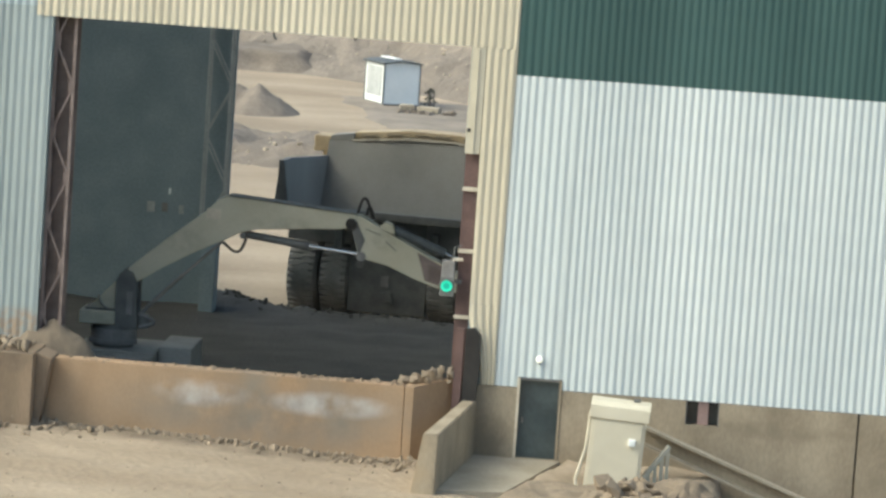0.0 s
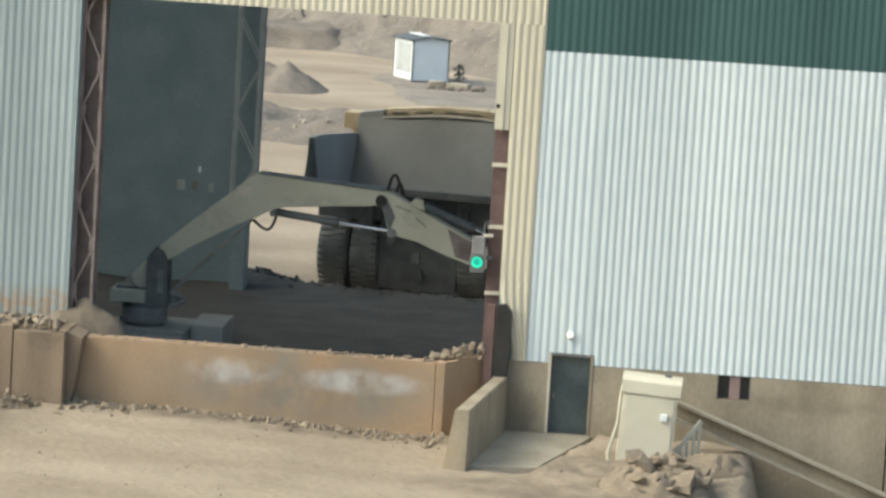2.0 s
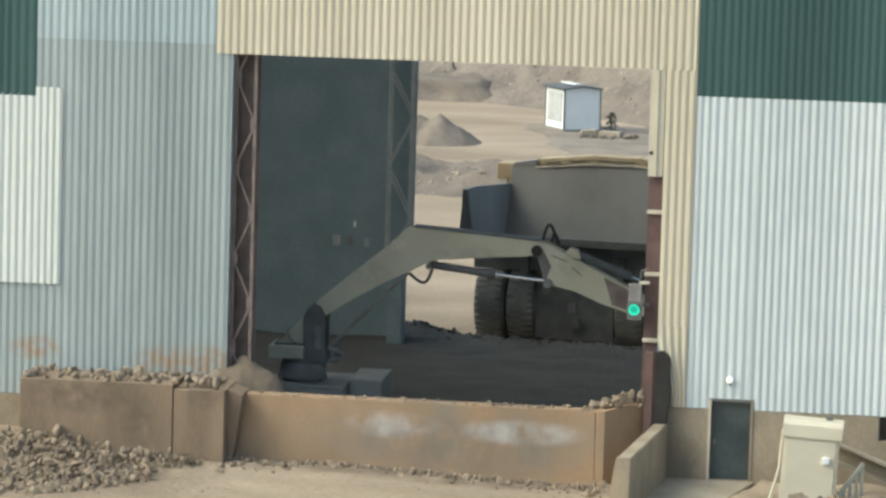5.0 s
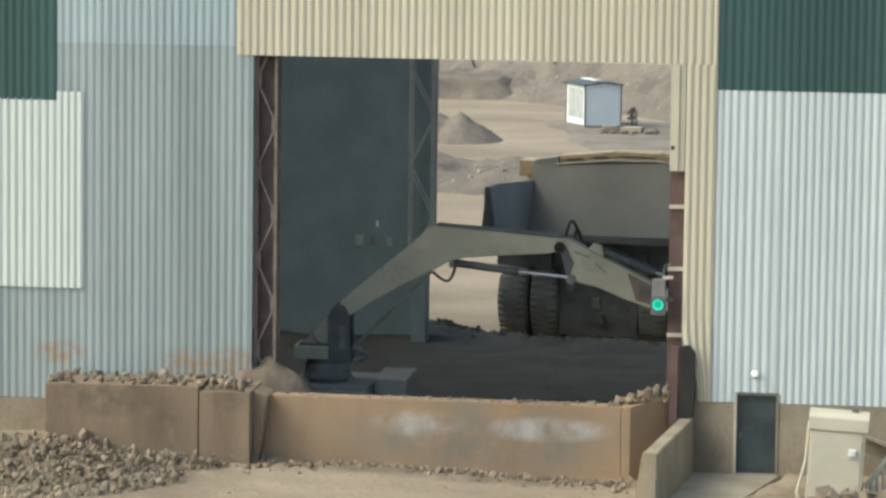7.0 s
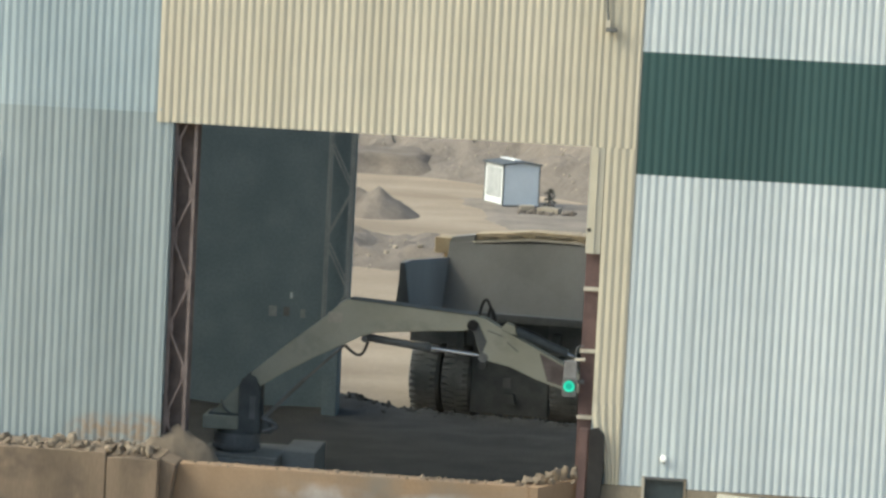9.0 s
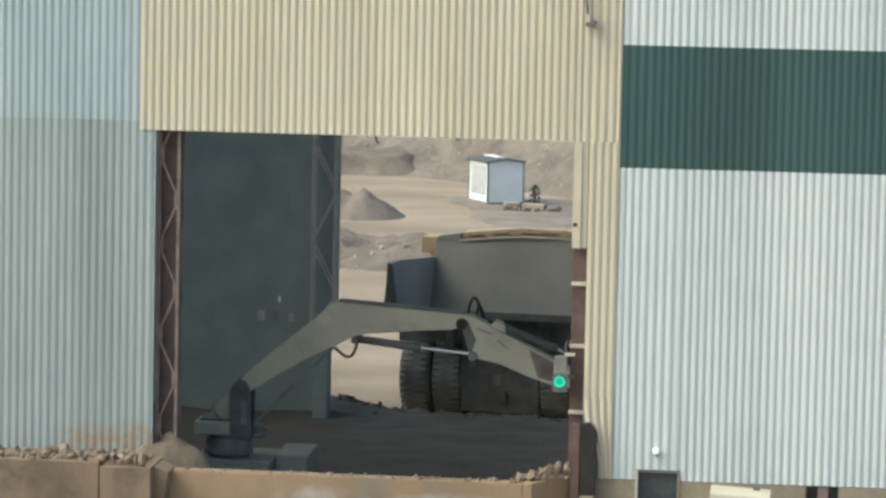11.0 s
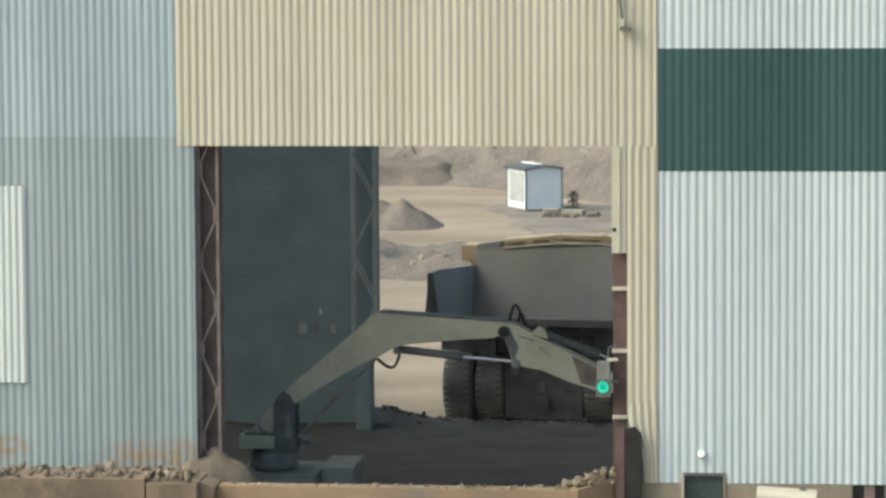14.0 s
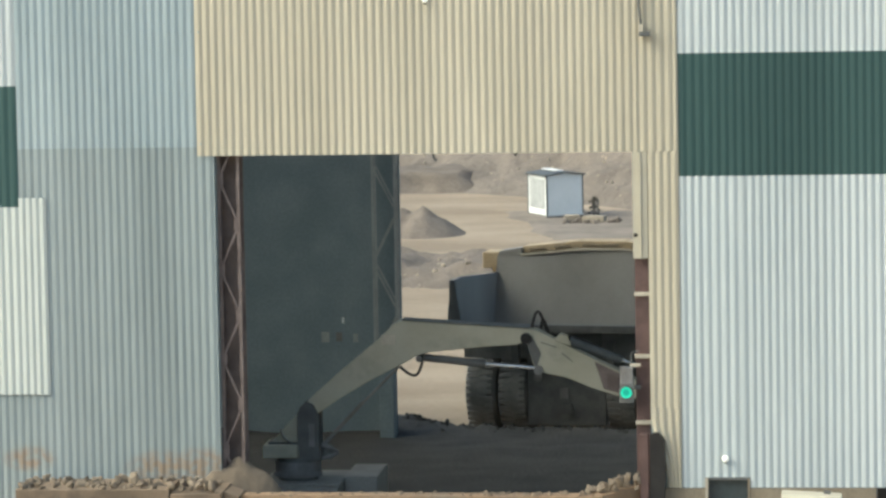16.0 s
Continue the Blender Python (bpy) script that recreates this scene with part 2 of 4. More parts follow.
def tube(bm, pts, r, seg=8):
    """One round tube swept along the points."""
    pts = [Vector(p) for p in pts]
    rings = []
    for i, p in enumerate(pts):
        way = (pts[min(i + 1, len(pts) - 1)] - pts[max(i - 1, 0)]).normalized()
        side = way.cross(Vector((0, 1, 0.01))).normalized()
        up = way.cross(side)
        rings.append([bm.verts.new(p + r * (math.cos(2 * math.pi * k / seg) * side + math.sin(2 * math.pi * k / seg) * up)) for k in range(seg)])
    for a, b in zip(rings, rings[1:]):
        for k in range(seg):
            bm.faces.new((a[k], a[(k + 1) % seg], b[(k + 1) % seg], b[k]))
    bm.faces.new(rings[0][::-1])
    bm.faces.new(rings[-1])
    bmesh.ops.recalc_face_normals(bm, faces=bm.faces[:])
    return bm


def arc(a, b, sag, n=8):
    a, b, sag = Vector(a), Vector(b), Vector(sag)
    return [a.lerp(b, i / n) + sag * math.sin(math.pi * i / n) for i in range(n + 1)]


def part(name, bm, mat, parent=None, label=""):
    me = bpy.data.meshes.new(name)
    bm.to_mesh(me)
    bm.free()
    me.materials.append(mat)
    ob = new(name, me)
    if parent:
        ob.parent = parent
    if label:
        tagged(ob, label)
    return ob


def thing(name, label, category, group="", kind="", at=(0, 0, 0)):
    ob = new(name)
    ob.empty_display_size = 0.2
    ob.location = at
    return tagged(ob, label, category, group, kind)


def B():
    return bmesh.new()


def stones(name, places, mat, label, category, seed, flat=(0.45, 0.85)):
    """Loose broken stones, one mesh of many uneven lumps; places gives (x, y, z, size)."""
    rnd = random.Random(seed)
    verts, faces = [], []
    ico = bmesh.new()
    bmesh.ops.create_icosphere(ico, subdivisions=1, radius=1.0)
    base = [v.co.copy() for v in ico.verts]
    tri = [[v.index for v in f.verts] for f in ico.faces]
    ico.free()
    for x, y, z, s in places:
        turn = Euler((rnd.uniform(0, 6), rnd.uniform(0, 6), rnd.uniform(0, 6)) if flat[0] > 0.4 else (rnd.gauss(0.2, 0.4), rnd.gauss(0, 0.4), rnd.uniform(0, 6))).to_matrix()
        sc = Vector((rnd.uniform(0.7, 1.4), rnd.uniform(0.6, 1.1), rnd.uniform(*flat))) * s
        k = len(verts)
        for c in base:
            q = Vector((c.x * sc.x, c.y * sc.y, c.z * sc.z)) * rnd.uniform(0.6, 1.22)
            q = turn @ q
            verts.append((q.x + x, q.y + y, q.z + z))
        faces += [[i + k for i in f] for f in tri]
    me = bpy.data.meshes.new(name)
    me.from_pydata(verts, [], faces)
    me.materials.append(mat)
    return tagged(new(name, me), label, category, "", "stuff")


def terrain(name, xs, ys, height, mat):
    verts = [(x, y, height(x, y)) for y in ys for x in xs]
    w = len(xs)
    faces = [(j * w + i, j * w + i + 1, (j + 1) * w + i + 1, (j + 1) * w + i) for j in range(len(ys) - 1) for i in range(w - 1)]
    me = bpy.data.meshes.new(name)
    me.from_pydata(verts, [], faces)
    me.materials.append(mat)
    for p in me.polygons:
        p.use_smooth = True
    return new(name, me)


def steps(*runs):
    """Grid lines: (start, end, step) runs joined."""
    out = []
    for a, b, s in runs:
        out += list(np.arange(a, b, s))
    return [float(v) for v in out] + [float(runs[-1][1])]


def ns(x, y, s, seed=0.0):
    return noise.noise((x * s + seed, y * s - seed, seed * 0.37))


def smooth(a, b, v):
    t = min(1.0, max(0.0, (v - a) / (b - a)))
    return t * t * (3 - 2 * t)


# ---- ground ----
def ground_height(x, y):
    z = 0.07 * ns(x, y, 0.13, 3.1) + 0.025 * ns(x, y, 0.6, 7.7)
    if y < 3:
        # yard in front: banked up towards the rubble, falling into a trench by the stairway
        z += 0.30 * smooth(9.0, 3.0, x) * smooth(-9, -1.5, y)
        z += 0.35 * smooth(-1.0, -5.0, x) * smooth(-6, -2.0, y)
        z += 0.06 * ns(x * 0.22, y + 0.25 * x, 1.5, 1.7) * smooth(11.0, 9.0, x)
        z += (0.02 * ns(x, y, 1.1, 2.2) + 0.025 * ns(x, y, 2.4, 4.2)) * (1 + 3.6 * smooth(11.5, 13.5, x))
        z -= 2.2 * smooth(18.0, 18.7, x) * smooth(-9.5, -8.8, y)
        z += 0.17 * smooth(12.72, 12.95, x - 0.254 * (y + 4.75)) * smooth(-6.5, -4.8, y)
        z -= 0.3 * smooth(10.7, 10.9, x) * smooth(12.75, 12.55, x - 0.254 * (y + 4.75)) * smooth(-5.0, -4.7, y)
    elif y > 30:
        foot = 112.0 - 1.3 * min(x, 6.0) + 5 * ns(x, 0, 0.05, 9.0)
        up = max(0.0, y - max(foot, 100.0))
        z += 20 * smooth(0, 48, up)
    if y > 22:
        z -= 0.45 * smooth(22.0, 25.0, y) * smooth(62.0, 40.0, y)
    return z


gx = steps((-900, -60, 60), (-60, -14, 4), (-14, 22, 0.22), (22, 60, 4), (60, 900, 60))
gy = steps((-200, -16, 8), (-16, 3, 0.2), (3, 21, 3), (21, 30, 1), (30, 84, 2), (84, 170, 1.2), (170, 260, 10), (260, 1500, 80))
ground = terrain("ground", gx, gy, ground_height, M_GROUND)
tagged(ground, "dusty tan packed-earth yard and quarry floor", "ground", "", "structure")

# ---- quarry slope behind ----
def slope_height(x, y):
    foot = max(112.0 - 1.3 * min(x, 6.0) + 5 * ns(x, 0, 0.05, 9.0), 100.0)
    up = y - foot
    k = smooth(0, 6, up)
    return 20 * smooth(0, 48, max(0.0, up)) + 0.55 * smooth(-0.5, 3.0, up) - 0.35 * smooth(0.5, -2.0, up) + k * (0.8 * ns(x, y, 0.15, 5.0) + 0.45 * ns(x, y, 0.45, 6.0) + 0.28 * ns(x, y, 1.3, 2.0))


slope = terrain("quarry_slope", steps((-60, -18, 3), (-18, 14, 0.35), (14, 60, 3)), steps((98, 146, 0.4), (146, 190, 4)), slope_height, M_SLOPE)
tagged(slope, "rough grey-brown quarry slope behind the pad", "slope", "", "structure")

# ---- dark ore floor inside the shed ----
def ore_height(x, y):
    z = 0.05 + 0.06 * ns(x, y, 0.9, 2.0)
    edge = 25.0 + 0.8 * ns(x, 0, 0.5, 4.4) + 1.0 * smooth(3.5, 1.5, x)
    z += (0.02 + 0.2 * abs(ns(x, y, 1.4, 8.0)) + 0.3 * smooth(4.5, 1.5, x)) * smooth(edge - 2.5, edge - 0.6, y)
    return z - 0.7 * smooth(edge - 0.25, edge + 0.25, y)


ore = terrain("ore_floor", steps((-20, 0, 2), (0, 14, 0.2), (14, 40, 2)), steps((0.5, 20, 1.5), (20, 27, 0.15)), ore_height, M_ORE)
tagged(ore, "dark crushed-ore floor with a ragged rim inside the shed", "ore floor", "", "structure")

# ---- shed: walls, roof ----
X0, X1, DEPTH, EAVE = -34.0, 46.0, 24.0, 20.0
wall_front = thing("wall_front", "profiled-steel clad shed front with white, green, cream and galvanised sheets", "wall", "", "structure")
for a, b, c, d in ((X0, -0.05, 1.4, EAVE), (-0.05, 11.0, 10.83, EAVE), (11.3, 12.72, 2.0, EAVE), (12.72, 13.85, 2.3, EAVE), (13.85, X1, 2.0, EAVE)):
    part("wall_panel", box(B(), a, b, 0.03, 0.12, c, d), M_LINER, wall_front)


def sheet_mesh(width, height, ribs, depth):
    """A trapezoid-profiled steel sheet of thin metal, base corner at the origin, ribs standing out to -y."""
    pitch = width / ribs
    shape = ((0.0, 0.0), (0.10, 0.0), (0.20, 0.25), (0.30, 0.8), (0.40, 1.0), (0.64, 1.0), (0.74, 0.8), (0.84, 0.25), (0.94, 0.0))
    prof = [((i + u) * pitch, -depth * d) for i in range(ribs) for u, d in shape] + [(width, 0.0)]
    verts = [(x, y, z) for z in (0.0, height) for x, y in prof] + [(x, y + d, 0.0) for d in (0.006, 0.0) for x, y in prof]
    n = len(prof)
    faces = [(i, i + 1, n + i + 1, n + i) for i in range(n - 1)] + [(2 * n + i, 2 * n + i + 1, 3 * n + i + 1, 3 * n + i) for i in range(n - 1)]
    me = bpy.data.meshes.new("cladding_sheet")
    me.from_pydata(verts, [], faces)
    for i in range(n - 1):
        me.polygons[i].use_smooth = True
    return me


SHEETS = []


def clad(x0, x1, z0, z1, mat, lift=0.0, name="cladding_sheet"):
    SHEETS.append((x0, x1, z0, z1, mat, lift, name))


# galvanised left part, cream portal, white and green right part
clad(-5.3, -0.05, 2.0, 11.03, M_GALV)
clad(-5.3, -0.5, 11.03, EAVE, M_GALV_UP, 0.004)
clad(-15.3, -5.3, 1.55, 9.55, M_GALV)
clad(-15.3, -5.3, 12.69, EAVE, M_WHITE)
clad(-15.3, -5.3, 9.5, 12.69, M_GREEN, 0.012)
clad(-15.3, -5.3, 4.52, 9.5, M_PALE, 0.045, "pale_sheet")
clad(-5.3, -4.57, 4.52, 9.74, M_PALE, 0.045, "pale_sheet")
clad(-0.5, 11.1, 10.8, EAVE, M_CREAM, 0.03)
clad(11.1, 12.1, 10.8, EAVE, M_CREAM, 0.03)
clad(11.3, 12.1, 4.1, 10.8, M_CREAM, 0.03)
clad(12.1, 12.7, 2.0, 10.15, M_WHITE)
clad(12.7, 13.87, 2.27, 10.15, M_WHITE)
clad(13.87, 30.1, 2.0, 10.15, M_WHITE)
clad(12.1, 30.1, 10.15, 13.33, M_GREEN, 0.006)
clad(12.1, 30.1, 13.33, EAVE, M_WHITE)
clad(X0, -15.3, 1.55, EAVE, M_GALV)
clad(30.1, X1, 2.0, EAVE, M_WHITE)

# bent lower end of the cream sheets beside the gate post
bent = B()
prev = None
for k in range(9):
    t = k / 8
    z = 4.1 - 2.1 * t
    off = 0.42 * smooth(0.1, 0.9, t)
    row = []
    for i in range(17):
        u = i / 16
        x = 11.3 + off * (1 - u) + 0.8 * u
        y = -0.03 - 0.042 * (1 if (i % 4) in (2, 3) else 0) - 0.10 * math.sin(t * 3.1) * (1 - u)
        row.append(bent.verts.new((x, y, z)))
    if prev:
        for i in range(16):
            bent.faces.new((prev[i], prev[i + 1], row[i + 1], row[i]))
    prev = row
part("bent_sheet", bent, M_CREAM, wall_front, "buckled cream sheet end")
part("edge_flashing", box(B(), 10.9, 11.28, -0.035, 0.03, 8.02, 10.8), M_CAB, wall_front)
# no hole is cut: a black disc gives the dark of its inside
part("bolt_hole", bar(B(), (10.97, -0.045, 8.63), (10.97, -0.02, 8.63), 0.055, seg=14), M_BLACK, wall_front, "black disc standing for a dark bolt hole")
part("edge_flashing", box(B(), 11.06, 11.12, -0.075, -0.03, 8.02, 10.8), M_CAB, wall_front)

plinth = thing("plinth", "grey dusty cast concrete base wall under the cladding", "wall", "", "structure")
for a, b in ((11.2, 12.7), (13.87, 17.13), (18.0, 21.60), (21.65, X1)):
    part("concrete_panel", box(B(), a, b, -0.02, 0.4, -3.0, 1.985, 0.01), M_PLINTH, plinth)
part("concrete_panel", box(B(), 17.13, 18.0, -0.02, 0.4, -3.0, 1.36), M_PLINTH, plinth)
part("concrete_panel", box(B(), X0, -0.06, -0.02, 0.4, -0.5, 1.54), M_PLINTH, plinth)
part("lintel", box(B(), 12.7, 13.87, 0.13, 0.4, 2.26, 2.6), M_PLINTH, plinth)

wall_back = thing("wall_back", "dark sheeted back wall of the shed", "wall", "", "structure")
for a, b, c, d in ((X0, 1.72, -0.3, 2.5), (X0, 1.95, 2.5, EAVE), (1.95, 14.0, 11.5, EAVE), (14.0, X1, -0.3, EAVE)):
    part("wall_panel", box(B(), a, b, DEPTH, DEPTH + 0.15, c, d), M_LINER, wall_back)
tagged(part("wall_left", box(B(), X0 - 0.15, X0, 0, DEPTH, -0.3, EAVE), M_LINER), "dark sheeted side wall", "wall", "", "structure")
tagged(part("wall_right", box(B(), X1, X1 + 0.15, 0, DEPTH, -3, EAVE), M_LINER), "dark sheeted side wall", "wall", "", "structure")
tagged(part("partition", box(B(), 14.2, 14.35, 0.4, DEPTH, -0.3, EAVE), M_LINER), "dark sheeted inner wall", "wall", "", "structure")
roof = B()
for s in (0, 1):
    # unseen gap added along the ridge so sky light brightens the inside
    y0, y1 = ((-0.4, DEPTH / 2 - 3.0) if s == 0 else (DEPTH / 2 + 3.0, DEPTH + 0.5))
    z0, z1 = ((EAVE, EAVE + 1.9) if s == 0 else (EAVE + 1.9, EAVE))
    vs = [roof.verts.new(c) for c in ((X0 - 0.3, y0, z0), (X1 + 0.3, y0, z0), (X1 + 0.3, y1, z1), (X0 - 0.3, y1, z1))]
    ws = [roof.verts.new((v.co.x, v.co.y, v.co.z + 0.12)) for v in vs]
    roof.faces.new(vs[::-1])
    roof.faces.new(ws)
    for i in range(4):
        roof.faces.new((vs[i], vs[(i + 1) % 4], ws[(i + 1) % 4], ws[i]))
tagged(part("roof", roof, M_ROOF), "low-pitched steel sheet shed roof", "roof", "", "structure")


# ---- lattice columns ----
def lattice_column(x0, x1, y0, y1, top, mat, label, angle=0.09, bay=1.35, plate=True, foot=0.0, lace=0.07):
    ob = thing("lattice_column", label, "column", "shed columns", at=(0, 0, 0))
    for x in (x0 + angle / 2, x1 - angle / 2):
        for y in (y0 + angle / 2, y1 - angle / 2):
            part("chord", box(B(), x - angle / 2, x + angle / 2, y - angle / 2, y + angle / 2, 0.0 if plate else foot, top), mat, ob)
    n = int((top - foot) / bay)
    for k in range(n):
        z = foot + 0.1 + k * bay
        a, b = (x0 + angle, x1 - angle) if k % 2 == 0 else (x1 - angle, x0 + angle)
        lo, hi = z + 0.10 * bay, z + 0.90 * bay
        part("diagonal", bar(B(), (a, y0 + 0.03, lo), (b, y0 + 0.03, hi), lace, 0.05), mat, ob)
        part("diagonal", bar(B(), (a, y1 - 0.03, lo), (b, y1 - 0.03, hi), lace, 0.05), mat, ob)
        if plate:
            s = 1 if k % 2 == 0 else -1
            part("gusset", slab(B(), [(a - 0.01 * s, z - 0.2), (a + 0.08 * s, z - 0.12), (a + 0.08 * s, z + 0.12), (a - 0.01 * s, z + 0.2)], y0 + 0.012, y0 + 0.024), mat, ob)
    if plate:
        part("web_plate", box(B(), x0 + 0.02, x1 - angle, y0 + 0.3, y0 + 0.33, 0, top), M_WEB, ob, "rust-red backing plate")
    return ob


lattice_column(-0.03, 0.56, 0.2, 0.85, EAVE, M_BROWNSTEEL, "rust-brown laced steel column beside the gateway", 0.085, 1.19, True, 0.53, 0.065)
lattice_column(1.15, 1.93, DEPTH - 0.95, DEPTH - 0.2, EAVE, M_DIMSTEEL, "grey laced steel column at the back gateway", 0.065, 1.6, False, 2.4, 0.05)

# right gate post: red I-section with pale girt ends, black buckled guard
gate_post = thing("gate_post", "red oxide steel I-section gate post with pale girt ends", "column")
part("flange", box(B(), 10.92, 11.28, 0.14, 0.17, 0, 10.8), M_RED, gate_post)
part("flange", box(B(), 10.92, 11.28, 0.5, 0.53, 0, 10.8), M_RED, gate_post)
part("web", box(B(), 11.09, 11.11, 0.17, 0.5, 0, 10.8), M_RED, gate_post)
for z in (7.08, 5.45, 3.71):
    part("girt_end", box(B(), 10.9, 11.32, 0.05, 0.135, z - 0.05, z + 0.05, 0.01), M_CREAMPAINT, gate_post, "pale girt end")
part("guard_angle", box(B(), 11.02, 11.24, -0.3, -0.06, 1.3, 3.45, 0.015), M_RED, gate_post)
guard = B()
slab(guard, [(11.27, 1.5), (11.64, 1.6), (11.70, 2.5), (11.66, 3.3), (11.5, 3.5), (11.28, 3.44)], -0.3, -0.1, 0.015)
part("rubber_guard", guard, M_BLACK, gate_post, "black buckled rubber guard")

# ---- retaining walls in front ----
front_wall = thing("retaining_wall", "ochre dust-stained concrete wall with two whitish smears", "wall", "", "structure")
part("wall_body", slab(B(), [(0.3, -0.4), (9.85, -0.5), (9.85, 1.93), (0.62, 1.97)], -1.0, -0.4, 0.03), M_OCHRE, front_wall)
part("pilaster", box(B(), 9.85, 10.08, -1.06, -0.4, -0.5, 1.95, 0.02), M_OCHRE, front_wall)
ret = B()
vs = [(10.08, -1.0), (11.02, -0.1), (11.02, 0.3), (10.08, -0.4)]
lo = [ret.verts.new((x, y, -0.5)) for x, y in vs]
hi = [ret.verts.new((x, y, 1.95 + 0.15 * (i in (1, 2)))) for i, (x, y) in enumerate(vs)]
ret.faces.new(hi)
for i in range(4):
    ret.faces.new((lo[i], lo[(i + 1) % 4], hi[(i + 1) % 4], hi[i]))
part("return_wall", ret, M_OCHRE, front_wall)
block_wall = thing("block_wall", "brown streaked concrete block wall with rubble along its top", "wall", "", "structure")
part("concrete_block", box(B(), -5.17, -1.12, -2.0, -0.1, -0.3, 2.28, 0.03), M_BLOCK, block_wall)
part("concrete_block", box(B(), -1.09, 0.24, -2.0, -0.1, -0.3, 2.17, 0.03), M_BLOCK, block_wall)
wedge = B()
slab(wedge, [(0.24, -0.3), (0.30, -0.3), (0.64, 2.0), (0.24, 2.15)], -1.55, -0.3, 0.02)
part("sloped_end", wedge, M_BLOCK, block_wall)

# wing wall and landing by the door
wing = B()
ends = [[(10.36, -5.5, -0.6), (11.04, -5.5, -0.6), (11.06, -5.42, 1.5), (10.68, -5.42, 1.5)], [(11.15, -0.05, -0.6), (11.68, -0.05, -0.6), (11.68, -0.05, 1.58), (11.32, -0.05, 1.58)]]
ea, eb = [[wing.verts.new(c) for c in e] for e in ends]
wing.faces.new(ea)
wing.faces.new(eb[::-1])
for i in range(4):
    j = (i + 1) % 4
    wing.faces.new((ea[j], ea[i], eb[i], eb[j]))
bmesh.ops.recalc_face_normals(wing, faces=wing.faces[:])
bmesh.ops.bevel(wing, geom=wing.edges[:], offset=0.025, segments=2, affect="EDGES")
tagged(part("wing_wall", wing, M_PLINTH), "grey concrete wing wall sloping down beside the door landing", "wall", "", "structure")
land = B()
vs = [(10.95, -5.1), (12.75, -4.75), (13.95, -0.02), (11.3, -0.02)]
lo = [land.verts.new((x, y, -0.6)) for x, y in vs]
hi = [land.verts.new((x, y, 0.12 if y > -1 else 0.05)) for x, y in vs]
land.faces.new(hi)
for i in range(4):
    land.faces.new((lo[i], lo[(i + 1) % 4], hi[(i + 1) % 4], hi[i]))
tagged(part("landing", land, M_SLAB), "grey concrete landing slab before the door", "landing", "", "structure")

# doorway
door = thing("door_1", "closed dark glass door in a pale steel frame", "door", "", "structure")
part("door_frame", box(B(), 12.70, 12.77, -0.05, 0.2, 0.12, 2.25), M_CREAMPAINT, door)
part("door_frame", box(B(), 13.80, 13.86, -0.045, 0.2, 0.12, 2.25), M_PLINTH, door)
part("door_frame", box(B(), 12.77, 13.80, -0.03, 0.2, 2.2, 2.255), M_DARKSTEEL, door)
# opaque leaf for the glass door; the dark behind the glass is its colour
part("door_leaf", box(B(), 12.775, 13.795, 0.1, 0.15, 0.135, 2.195, 0.006), M_DOOR, door)
part("door_handle", box(B(), 12.86, 12.9, 0.06, 0.1, 1.05, 1.2, 0.006), M_DARKSTEEL, door)
part("threshold", box(B(), 12.77, 13.80, -0.02, 0.5, 0.06, 0.13), M_PLINTH, door)
vent = thing("window_1", "small dark two-pane window with a faded pink board between", "window", "", "structure")
part("pane", box(B(), 17.15, 17.45, 0.1, 0.13, 1.38, 1.97), M_GLASS, vent)
part("pane", box(B(), 17.72, 17.98, 0.1, 0.13, 1.38, 1.97), M_GLASS, vent)
part("board", box(B(), 17.45, 17.72, 0.05, 0.14, 1.37, 1.98, 0.008), M_PINK, vent, "faded pink board")
part("window_frame", box(B(), 17.13, 17.16, 0.0, 0.12, 1.36, 1.985), M_DARKSTEEL, vent)
part("window_frame", box(B(), 17.97, 18.0, 0.0, 0.12, 1.36, 1.985), M_DARKSTEEL, vent)


